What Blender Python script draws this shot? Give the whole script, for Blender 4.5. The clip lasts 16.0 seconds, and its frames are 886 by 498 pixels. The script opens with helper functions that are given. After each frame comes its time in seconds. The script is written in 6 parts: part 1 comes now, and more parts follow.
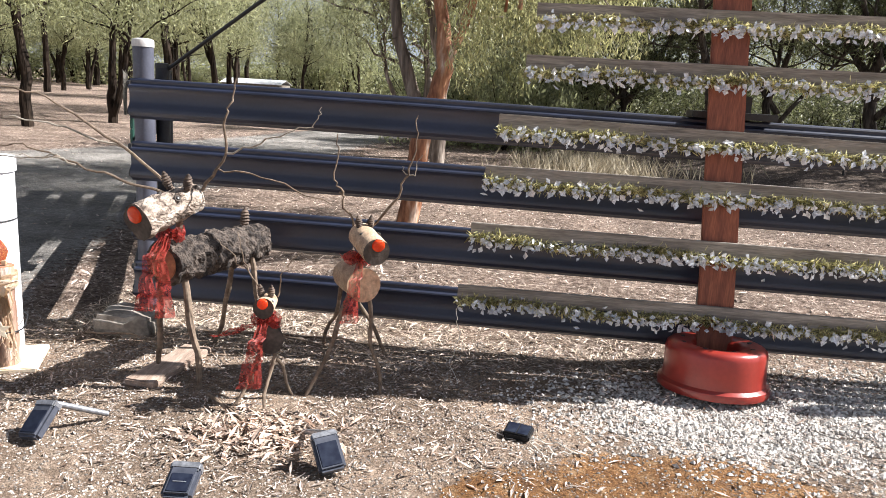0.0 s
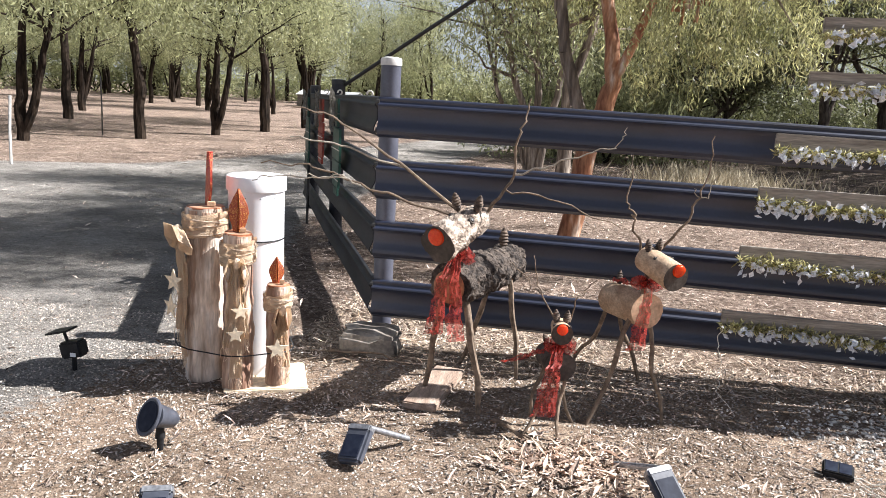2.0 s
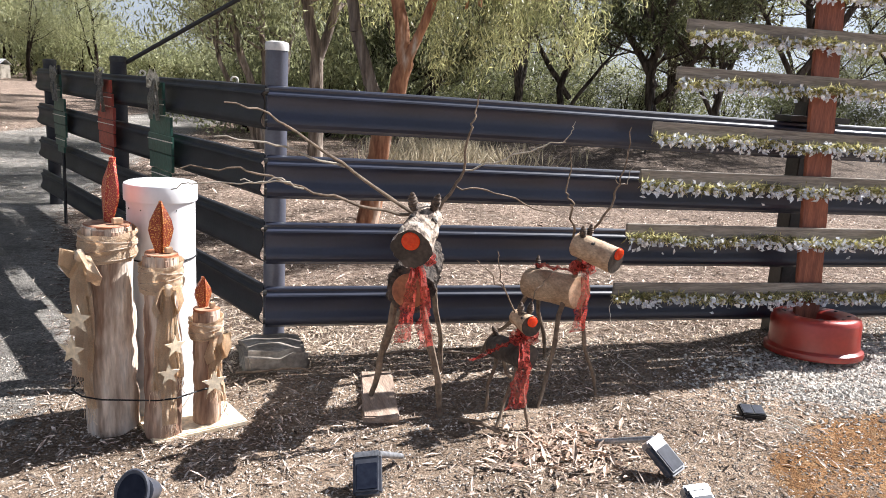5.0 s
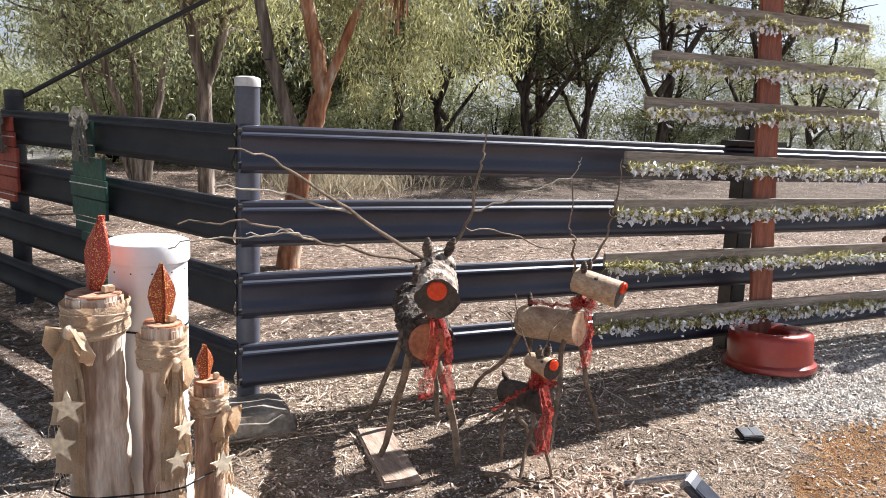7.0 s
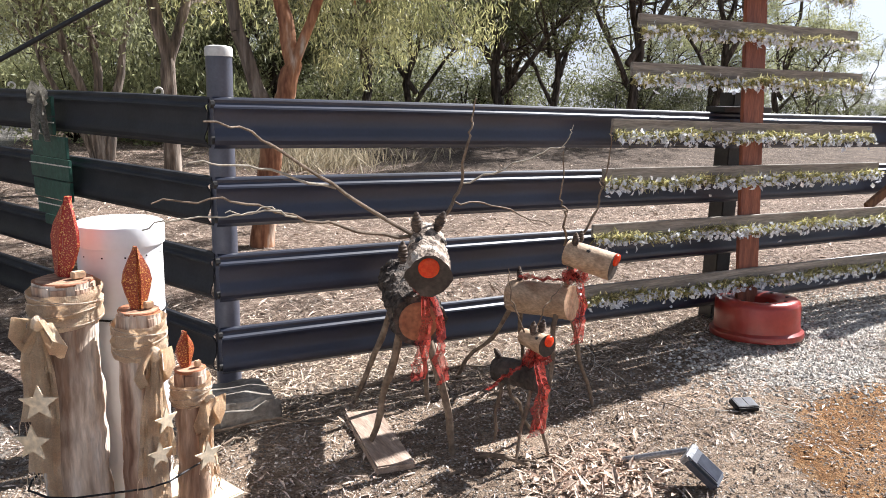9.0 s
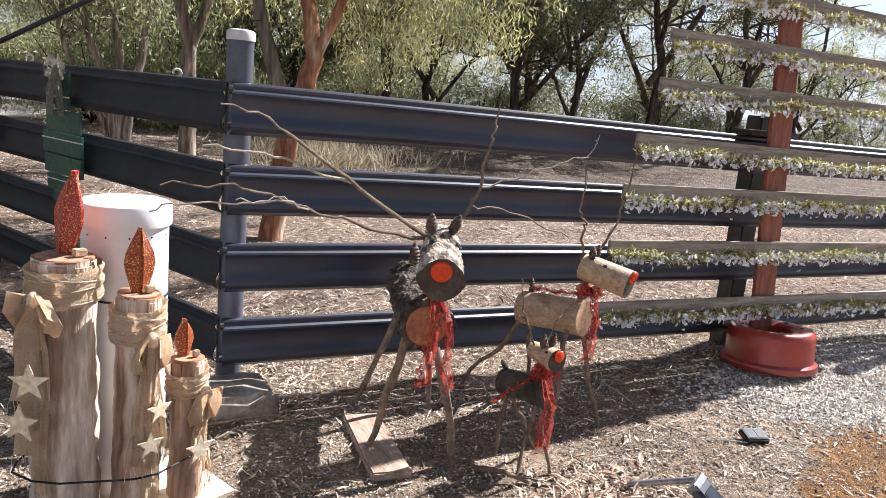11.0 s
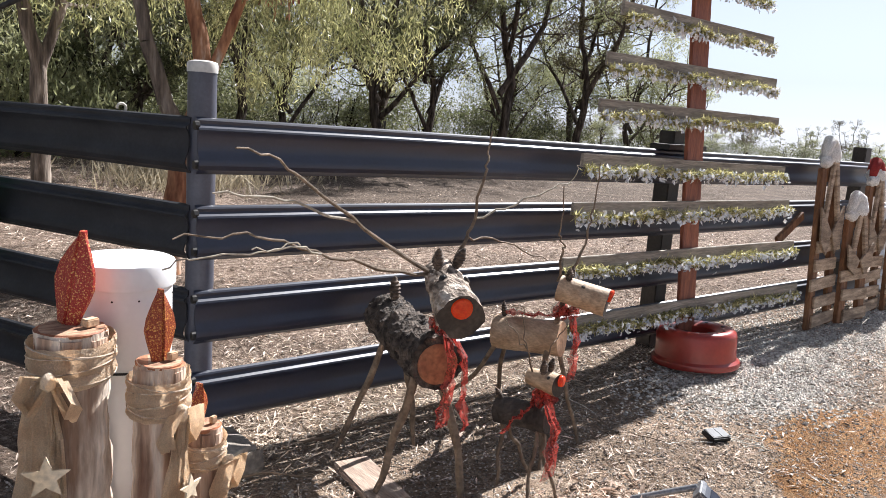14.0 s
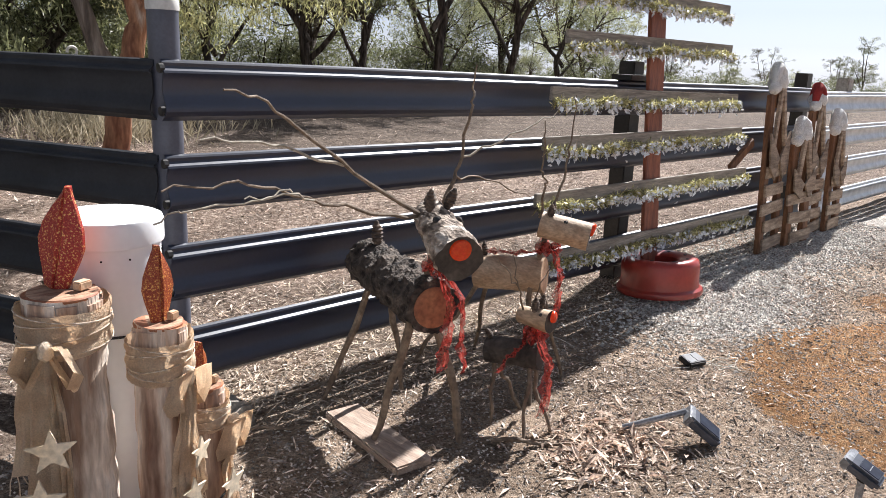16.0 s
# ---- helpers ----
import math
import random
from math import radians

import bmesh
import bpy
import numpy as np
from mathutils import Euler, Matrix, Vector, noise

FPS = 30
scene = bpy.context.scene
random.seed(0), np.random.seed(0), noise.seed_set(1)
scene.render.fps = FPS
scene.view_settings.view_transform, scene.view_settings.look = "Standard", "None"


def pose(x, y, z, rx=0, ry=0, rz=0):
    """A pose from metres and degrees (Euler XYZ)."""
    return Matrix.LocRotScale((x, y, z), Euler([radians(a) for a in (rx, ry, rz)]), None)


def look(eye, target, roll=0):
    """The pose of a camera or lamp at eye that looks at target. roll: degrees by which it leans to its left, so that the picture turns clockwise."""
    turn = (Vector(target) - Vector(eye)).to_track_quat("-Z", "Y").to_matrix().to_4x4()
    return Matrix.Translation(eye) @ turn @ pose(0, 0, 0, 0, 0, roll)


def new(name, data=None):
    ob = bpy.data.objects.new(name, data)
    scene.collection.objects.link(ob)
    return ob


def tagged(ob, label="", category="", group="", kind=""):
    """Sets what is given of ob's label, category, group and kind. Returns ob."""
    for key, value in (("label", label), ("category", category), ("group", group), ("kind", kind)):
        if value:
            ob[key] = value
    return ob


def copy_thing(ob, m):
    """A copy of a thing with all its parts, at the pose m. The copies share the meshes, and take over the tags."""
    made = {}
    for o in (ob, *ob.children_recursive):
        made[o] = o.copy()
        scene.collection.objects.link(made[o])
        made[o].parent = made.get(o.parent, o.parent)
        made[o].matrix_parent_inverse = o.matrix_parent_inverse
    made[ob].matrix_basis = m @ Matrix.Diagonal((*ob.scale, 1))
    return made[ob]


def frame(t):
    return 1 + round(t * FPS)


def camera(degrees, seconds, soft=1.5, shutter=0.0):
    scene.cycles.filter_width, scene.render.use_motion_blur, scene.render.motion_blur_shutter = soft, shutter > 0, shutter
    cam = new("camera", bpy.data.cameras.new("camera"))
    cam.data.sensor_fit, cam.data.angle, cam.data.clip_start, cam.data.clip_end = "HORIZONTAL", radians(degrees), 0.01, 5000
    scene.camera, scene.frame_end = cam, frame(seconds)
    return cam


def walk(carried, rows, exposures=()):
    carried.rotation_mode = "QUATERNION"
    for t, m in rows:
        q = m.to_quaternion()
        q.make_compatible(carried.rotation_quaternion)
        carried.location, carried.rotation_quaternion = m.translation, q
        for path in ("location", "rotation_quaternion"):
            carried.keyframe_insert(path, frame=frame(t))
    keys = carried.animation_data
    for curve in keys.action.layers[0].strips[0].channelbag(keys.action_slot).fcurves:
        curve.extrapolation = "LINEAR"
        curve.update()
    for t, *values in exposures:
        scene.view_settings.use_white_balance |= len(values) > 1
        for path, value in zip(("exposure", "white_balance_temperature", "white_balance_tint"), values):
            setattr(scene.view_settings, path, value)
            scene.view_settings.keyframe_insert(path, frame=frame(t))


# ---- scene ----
cam = camera(60.9, 16.0, soft=0.6)
PATH = [
    (0, (0.283, 0.282, 1.46), (0.154, 2.235, 1.049), 3.3),
    (0.5, (-0.017, 0.228, 1.487), (-0.244, 2.164, 1.039), 2.7),
    (1, (-0.258, 0.239, 1.462), (-0.545, 2.17, 1.028), 3.4),
    (1.5, (-0.538, 0.311, 1.452), (-0.853, 2.249, 1.07), 1.5),
    (2, (-0.787, 0.266, 1.441), (-1.068, 2.207, 1.049), 3.1),
    (2.5, (-1.017, 0.195, 1.457), (-1.204, 2.139, 1.025), 3.7),
    (3, (-1.253, 0.248, 1.447), (-1.332, 2.199, 1.01), 4.4),
    (3.5, (-1.476, 0.264, 1.45), (-1.447, 2.225, 1.062), 5.6),
    (4, (-1.688, 0.26, 1.463), (-1.457, 2.206, 1.062), 4.8),
    (4.2, (-1.744, 0.302, 1.459), (-1.442, 2.235, 1.043), 4.5),
    (6.3, (-2.332, 0.761, 1.52), (-1.565, 2.567, 1.133), 2.3),
    (6.5, (-2.369, 0.817, 1.515), (-1.589, 2.624, 1.156), 2.1),
    (7, (-2.514, 0.908, 1.518), (-1.631, 2.667, 1.166), 2.5),
    (7.5, (-2.551, 0.971, 1.513), (-1.603, 2.7, 1.178), 1.6),
    (8, (-2.522, 1.04, 1.495), (-1.565, 2.762, 1.154), 1.3),
    (8.5, (-2.519, 1.066, 1.492), (-1.563, 2.775, 1.087), 1.4),
    (9, (-2.521, 1.062, 1.493), (-1.572, 2.773, 1.077), 1.6),
    (9.2, (-2.518, 1.056, 1.492), (-1.569, 2.767, 1.079), 1.5),
    (11.3, (-2.502, 1.17, 1.459), (-1.541, 2.879, 1.065), 6.7),
    (11.5, (-2.569, 1.179, 1.465), (-1.552, 2.853, 1.06), 6.6),
    (12, (-2.724, 1.225, 1.458), (-1.638, 2.852, 1.044), 5.8),
    (12.5, (-2.753, 1.378, 1.46), (-1.671, 3.009, 1.047), 4.9),
    (13, (-2.798, 1.516, 1.459), (-1.708, 3.155, 1.099), 4.8),
    (13.5, (-2.91, 1.536, 1.483), (-1.671, 3.065, 1.124), 3.9),
    (14, (-2.959, 1.542, 1.494), (-1.687, 3.047, 1.153), 4.1),
    (14.5, (-2.945, 1.55, 1.487), (-1.664, 3.05, 1.156), 4.1),
    (15, (-3.004, 1.549, 1.494), (-1.669, 2.998, 1.149), 3.4),
    (15.5, (-3.062, 1.587, 1.484), (-1.696, 2.99, 1.076), 2.4),
    (16, (-3.066, 1.739, 1.468), (-1.68, 3.097, 0.984), 2.5),
]
walk(cam, [(t, look(eye, target, roll)) for t, eye, target, roll in PATH], ((0.0, 1.39), (9.0, 1.42), (13.0, 1.35), (16.0, 1.20)))

# ---- light ----
SHADE = Vector((-1.0, -0.27, -1.0))          # way of the sunlight
sun_to = -SHADE.normalized()
world = bpy.data.worlds.new("sky")
scene.world = world
world.use_nodes = True
wn = world.node_tree
sky = wn.nodes.new("ShaderNodeTexSky")
sky.sky_type, sky.sun_disc = "NISHITA", False
sky.sun_elevation = math.asin(sun_to.z)
sky.sun_rotation = math.atan2(sun_to.x, sun_to.y)
sky.air_density, sky.dust_density, sky.ozone_density = 1.0, 0.6, 3.5
haze = wn.nodes.new("ShaderNodeHueSaturation")      # pale, slightly milky summer sky
haze.inputs["Saturation"].default_value = 0.26
cool = wn.nodes.new("ShaderNodeMix")
cool.data_type, cool.blend_type = "RGBA", "MULTIPLY"
cool.inputs["Factor"].default_value = 1.0
cool.inputs["B"].default_value = (0.93, 1.0, 1.17, 1)
wn.links.new(sky.outputs["Color"], haze.inputs["Color"])
wn.links.new(haze.outputs["Color"], cool.inputs["A"])
wn.links.new(cool.outputs["Result"], wn.nodes["Background"].inputs["Color"])
wn.nodes["Background"].inputs["Strength"].default_value = 0.043
sun = new("sun", bpy.data.lights.new("sun", "SUN"))
sun.data.energy, sun.data.angle, sun.data.color = 5.0, radians(0.53), (1.0, 0.985, 0.985)
sun.matrix_world = look((0, 0, 30), Vector((0, 0, 30)) + SHADE)

# ---- materials ----
MATS = {}


def mat(name, c1, c2, scale=6.0, rough=0.7, bump=0.2, bscale=40.0, metal=0.0, stretch=(1, 1, 1), leaf=0.0, vary=0.0, c3=None, spec=0.5, bdist=0.01, grain=0.7, sheer=0.0):
    """Two-scale noise colour with relief; leaf: share of light let through; vary: brightness change per piece."""
    if name in MATS:
        return MATS[name]
    m = bpy.data.materials.new(name)
    MATS[name] = m
    m.use_nodes = True
    t = m.node_tree
    n, l = t.nodes, t.links
    b = n["Principled BSDF"]
    co = n.new("ShaderNodeTexCoord")
    mp = n.new("ShaderNodeMapping")
    mp.inputs["Scale"].default_value = stretch
    l.new(co.outputs["Object"], mp.inputs["Vector"])
    n1 = n.new("ShaderNodeTexNoise")
    n1.inputs["Scale"].default_value, n1.inputs["Detail"].default_value = scale, 6
    n2 = n.new("ShaderNodeTexNoise")
    n2.inputs["Scale"].default_value, n2.inputs["Detail"].default_value = bscale, 5
    for q in (n1, n2):
        l.new(mp.outputs["Vector"], q.inputs["Vector"])
    r = n.new("ShaderNodeValToRGB")
    r.color_ramp.elements[0].position, r.color_ramp.elements[1].position = 0.36, 0.64
    r.color_ramp.elements[0].color, r.color_ramp.elements[1].color = (*c1, 1), (*c2, 1)
    if c3:
        r.color_ramp.elements[1].position = 0.54
        e = r.color_ramp.elements.new(0.66)
        e.color = (*c3, 1)
    l.new(n1.outputs["Fac"], r.inputs["Fac"])
    mx = n.new("ShaderNodeMix")
    mx.data_type, mx.blend_type = "RGBA", "MULTIPLY"
    mx.inputs["Factor"].default_value = grain
    gr = n.new("ShaderNodeMapRange")
    gr.inputs["From Min"].default_value, gr.inputs["From Max"].default_value = 0.3, 0.7
    gr.inputs["To Min"].default_value, gr.inputs["To Max"].default_value = 0.55, 1.3
    l.new(n2.outputs["Fac"], gr.inputs["Value"])
    l.new(r.outputs["Color"], mx.inputs["A"])
    l.new(gr.outputs["Result"], mx.inputs["B"])
    col = mx.outputs["Result"]
    if vary:
        geo = n.new("ShaderNodeNewGeometry")
        hs = n.new("ShaderNodeHueSaturation")
        rg = n.new("ShaderNodeMapRange")
        rg.inputs["To Min"].default_value, rg.inputs["To Max"].default_value = 1 - vary, 1 + vary
        l.new(geo.outputs["Random Per Island"], rg.inputs["Value"])
        l.new(rg.outputs["Result"], hs.inputs["Value"])
        l.new(col, hs.inputs["Color"])
        col = hs.outputs["Color"]
    l.new(col, b.inputs["Base Color"])
    b.inputs["Roughness"].default_value, b.inputs["Metallic"].default_value = rough, metal
    b.inputs["Specular IOR Level"].default_value = spec
    if bump:
        bp = n.new("ShaderNodeBump")
        bp.inputs["Strength"].default_value, bp.inputs["Distance"].default_value = bump, bdist
        l.new(n2.outputs["Fac"], bp.inputs["Height"])
        l.new(bp.outputs["Normal"], b.inputs["Normal"])
    if leaf:
        tr = n.new("ShaderNodeBsdfTranslucent")
        ms = n.new("ShaderNodeMixShader")
        ms.inputs["Fac"].default_value = leaf
        l.new(col, tr.inputs["Color"])
        l.new(b.outputs["BSDF"], ms.inputs[1])
        l.new(tr.outputs["BSDF"], ms.inputs[2])
        l.new(ms.outputs["Shader"], n["Material Output"].inputs["Surface"])
        if sheer:
            tp = n.new("ShaderNodeBsdfTransparent")
            ss = n.new("ShaderNodeMixShader")
            ss.inputs["Fac"].default_value = sheer
            l.new(ms.outputs["Shader"], ss.inputs[1])
            l.new(tp.outputs["BSDF"], ss.inputs[2])
            l.new(ss.outputs["Shader"], n["Material Output"].inputs["Surface"])
    return m


RAIL = mat("navy_paint", (0.009, 0.0125, 0.028), (0.016, 0.021, 0.045), 3, 0.42, 0.05, 60, spec=0.8, grain=0.35)
RAILB = mat("side_rail_and_shaded_post_paint", (0.016, 0.0165, 0.020), (0.030, 0.031, 0.037), 4, 0.6, 0.08, 60, spec=0.35, grain=0.4)
GALV = mat("galvanised_steel", (0.42, 0.44, 0.46), (0.56, 0.58, 0.60), 9, 0.42, 0.05, 70, metal=0.55, grain=0.25)
POSTP = mat("blue_grey_paint", (0.064, 0.068, 0.092), (0.095, 0.10, 0.13), 7, 0.42, 0.05, 90, grain=0.25)
CAPW = mat("cap_plastic", (0.45, 0.44, 0.42), (0.62, 0.60, 0.57), 12, 0.5, 0.05, 80, grain=0.2)
DARKST = mat("dark_steel", (0.016, 0.015, 0.015), (0.03, 0.028, 0.026), 9, 0.5, 0.1, 60)
REDP = mat("red_gloss_paint", (0.24, 0.022, 0.015), (0.33, 0.036, 0.024), 5, 0.28, 0.06, 50, spec=0.6, grain=0.2)
POLER = mat("red_brown_stained_timber", (0.19, 0.056, 0.031), (0.31, 0.10, 0.052), 5, 0.6, 0.2, 30, stretch=(6, 6, 0.6))
SLATW = mat("weathered_grey_timber", (0.20, 0.175, 0.145), (0.36, 0.32, 0.27), 6, 0.8, 0.25, 30, stretch=(0.6, 6, 8))
PALLET = mat("pallet_timber", (0.18, 0.125, 0.085), (0.42, 0.32, 0.23), 5, 0.75, 0.25, 30, stretch=(1, 4, 6), vary=0.35)
PALLETV = mat("warm_pallet_timber", (0.13, 0.055, 0.024), (0.25, 0.12, 0.055), 5, 0.7, 0.25, 30, stretch=(6, 4, 0.7))
FOIL = mat("gold_green_foil", (0.27, 0.25, 0.075), (0.74, 0.69, 0.40), 30, 0.30, 0, 90, metal=0.2, vary=0.55, leaf=0.4)
SILVER = mat("white_foil", (0.76, 0.79, 0.84), (0.88, 0.90, 0.93), 30, 0.25, 0, 90, metal=0.3, vary=0.15, leaf=0.3)
BARKG = mat("grey_bark", (0.014, 0.009, 0.007), (0.13, 0.10, 0.08), 24, 0.9, 1.0, 60, stretch=(1, 1, 1), bdist=0.03)
BARKD = mat("dark_bark", (0.035, 0.028, 0.024), (0.09, 0.072, 0.06), 14, 0.9, 0.9, 45, bdist=0.02)
PALEWOOD = mat("pale_debarked_wood", (0.38, 0.245, 0.15), (0.55, 0.40, 0.27), 7, 0.65, 0.2, 40, stretch=(3, 1, 3))
CUT = mat("cut_end_grain", (0.46, 0.265, 0.155), (0.66, 0.45, 0.29), 12, 0.75, 0.25, 60)
CUTO = mat("orange_cut_face", (0.27, 0.095, 0.045), (0.42, 0.17, 0.08), 14, 0.7, 0.2, 60)
CUTR = mat("red_brown_cut_face", (0.24, 0.115, 0.065), (0.52, 0.33, 0.215), 16, 0.8, 0.5, 60, stretch=(1, 3, 1))
CUTD = mat("dark_cut_face", (0.045, 0.035, 0.028), (0.10, 0.08, 0.065), 12, 0.85, 0.3, 60)
TWIG = mat("twig_bark", (0.13, 0.09, 0.06), (0.25, 0.185, 0.13), 18, 0.8, 0.4, 60)
TWIGL = mat("bleached_twig", (0.30, 0.26, 0.20), (0.45, 0.40, 0.33), 18, 0.8, 0.3, 60)
CONE = mat("pine_cone", (0.045, 0.030, 0.022), (0.15, 0.105, 0.075), 30, 0.8, 0.4, 60)
EYE = mat("eye_black", (0.015, 0.013, 0.012), (0.03, 0.027, 0.025), 30, 0.3, 0, 60)
NOSE = mat("orange_reflector", (0.90, 0.06, 0.015), (0.95, 0.10, 0.02), 60, 0.15, 0.3, 160, leaf=0.3, grain=0.2)
ORGANZA = mat("red_organza", (0.50, 0.065, 0.05), (0.66, 0.13, 0.10), 60, 0.45, 0.2, 150, leaf=0.5, vary=0.1, sheer=0.42, grain=0.5)
BURLAP = mat("burlap", (0.74, 0.565, 0.40), (0.86, 0.72, 0.56), 14, 0.95, 0.5, 220, leaf=0.25, grain=0.35)
LOGW = mat("stringy_stripped_log", (0.25, 0.155, 0.105), (0.66, 0.55, 0.455), 5, 0.85, 0.7, 22, stretch=(3.2, 3.2, 0.45), c3=(0.80, 0.735, 0.67), bdist=0.015)
LOGR = mat("warm_stripped_log", (0.22, 0.115, 0.075), (0.52, 0.36, 0.265), 5, 0.85, 0.7, 22, stretch=(3.2, 3.2, 0.45), c3=(0.74, 0.63, 0.53), bdist=0.015)
STARW = mat("pale_plywood", (0.74, 0.59, 0.40), (0.84, 0.71, 0.53), 9, 0.7, 0.15, 50)
FLAME = mat("red_glitter_paint", (0.30, 0.010, 0.012), (0.42, 0.030, 0.020), 190, 0.35, 0.3, 400, c3=(0.82, 0.52, 0.18))
FLAMEO = mat("orange_glitter_paint", (0.24, 0.024, 0.010), (0.38, 0.07, 0.018), 210, 0.35, 0.5, 400, c3=(0.78, 0.44, 0.12))
PVC = mat("white_pvc", (0.74, 0.75, 0.77), (0.82, 0.82, 0.83), 4, 0.35, 0.03, 40, grain=0.06)
BLACKP = mat("black_plastic", (0.012, 0.012, 0.013), (0.022, 0.022, 0.024), 20, 0.5, 0.05, 90, spec=0.25)
SOLAR = mat("solar_cell_glass", (0.010, 0.013, 0.026), (0.022, 0.028, 0.045), 25, 0.5, 0, 60, grain=0.2, spec=0.12)
STEELB = mat("brushed_steel", (0.22, 0.225, 0.24), (0.32, 0.325, 0.34), 30, 0.4, 0.05, 90, metal=0.5)
BLUEGP = mat("grey_plastic", (0.045, 0.05, 0.065), (0.075, 0.08, 0.10), 20, 0.4, 0.05, 90, grain=0.2)
CONC = mat("concrete", (0.30, 0.285, 0.26), (0.44, 0.42, 0.385), 7, 0.9, 0.4, 50)
ROCKM = mat("weathered_wood_block", (0.16, 0.135, 0.11), (0.36, 0.32, 0.27), 9, 0.9, 0.6, 40)
PLANKM = mat("old_plank", (0.28, 0.20, 0.15), (0.44, 0.34, 0.27), 4, 0.8, 0.3, 30, stretch=(6, 0.8, 6))
GREENP = mat("green_board_paint", (0.012, 0.058, 0.042), (0.024, 0.092, 0.066), 7, 0.5, 0.25, 40)
REDB = mat("red_board_paint", (0.26, 0.035, 0.022), (0.36, 0.06, 0.035), 7, 0.55, 0.2, 40)
FLEECE = mat("white_fleece", (0.66, 0.65, 0.63), (0.80, 0.79, 0.77), 30, 0.95, 0.8, 120)
GUMBARK = mat("peeling_gum_bark", (0.24, 0.085, 0.040), (0.46, 0.22, 0.115), 4.5, 0.75, 0.6, 18, stretch=(2, 2, 0.45), c3=(0.56, 0.46, 0.37))
GUMGREY = mat("grey_gum_bark", (0.065, 0.048, 0.037), (0.21, 0.165, 0.13), 4, 0.85, 0.9, 18, stretch=(3.2, 3.2, 0.35), c3=(0.38, 0.32, 0.265), bdist=0.02)
DTRUNK = mat("charred_trunk_bark", (0.010, 0.0075, 0.006), (0.042, 0.030, 0.022), 5, 0.95, 0.8, 18, stretch=(2, 2, 0.5), bdist=0.03, spec=0.1)
LEAFY = mat("lime_gum_leaves", (0.18, 0.19, 0.078), (0.48, 0.46, 0.225), 2, 0.34, 0, 9, leaf=0.5, vary=0.55)
LEAFG = mat("grove_leaves", (0.235, 0.248, 0.124), (0.43, 0.435, 0.24), 0.6, 0.5, 0, 5, leaf=0.5, vary=0.45)
LEAFD = mat("dark_leaves", (0.070, 0.080, 0.036), (0.22, 0.225, 0.105), 0.7, 0.42, 0, 6, leaf=0.45, vary=0.6)
# Gum bark darkened in colour for the shade under the eastern crowns.
TRUNKB = mat("shaded_gum_bark", (0.035, 0.028, 0.023), (0.13, 0.105, 0.085), 5, 0.95, 0.8, 18, stretch=(2, 2, 0.5), bdist=0.03, spec=0.15)
LEAFR = mat("reddish_leaves", (0.07, 0.052, 0.028), (0.11, 0.10, 0.045), 0.7, 0.5, 0, 6, leaf=0.35, vary=0.4)
CHIP = mat("bark_chips", (0.27, 0.19, 0.145), (0.74, 0.63, 0.54), 40, 0.85, 0.1, 90, vary=0.75)
STRAW = mat("dry_straw", (0.40, 0.30, 0.215), (0.72, 0.61, 0.49), 30, 0.8, 0, 60, vary=0.5)
STRIPS = mat("pink_brown_bark_strips", (0.38, 0.26, 0.19), (0.72, 0.57, 0.455), 30, 0.8, 0, 60, vary=0.45)
PEBBLE = mat("grey_gravel", (0.24, 0.20, 0.165), (0.56, 0.50, 0.435), 5, 0.85, 0.1, 60, vary=0.6)
GRASSM = mat("dry_grass", (0.30, 0.25, 0.17), (0.46, 0.40, 0.29), 3, 0.8, 0, 60, leaf=0.3, vary=0.3)
CABLE = mat("white_cable", (0.60, 0.56, 0.48), (0.72, 0.68, 0.60), 30, 0.5, 0, 60)
LACE = mat("grey_lace", (0.27, 0.25, 0.21), (0.46, 0.43, 0.38), 60, 0.9, 0.3, 150, leaf=0.3)


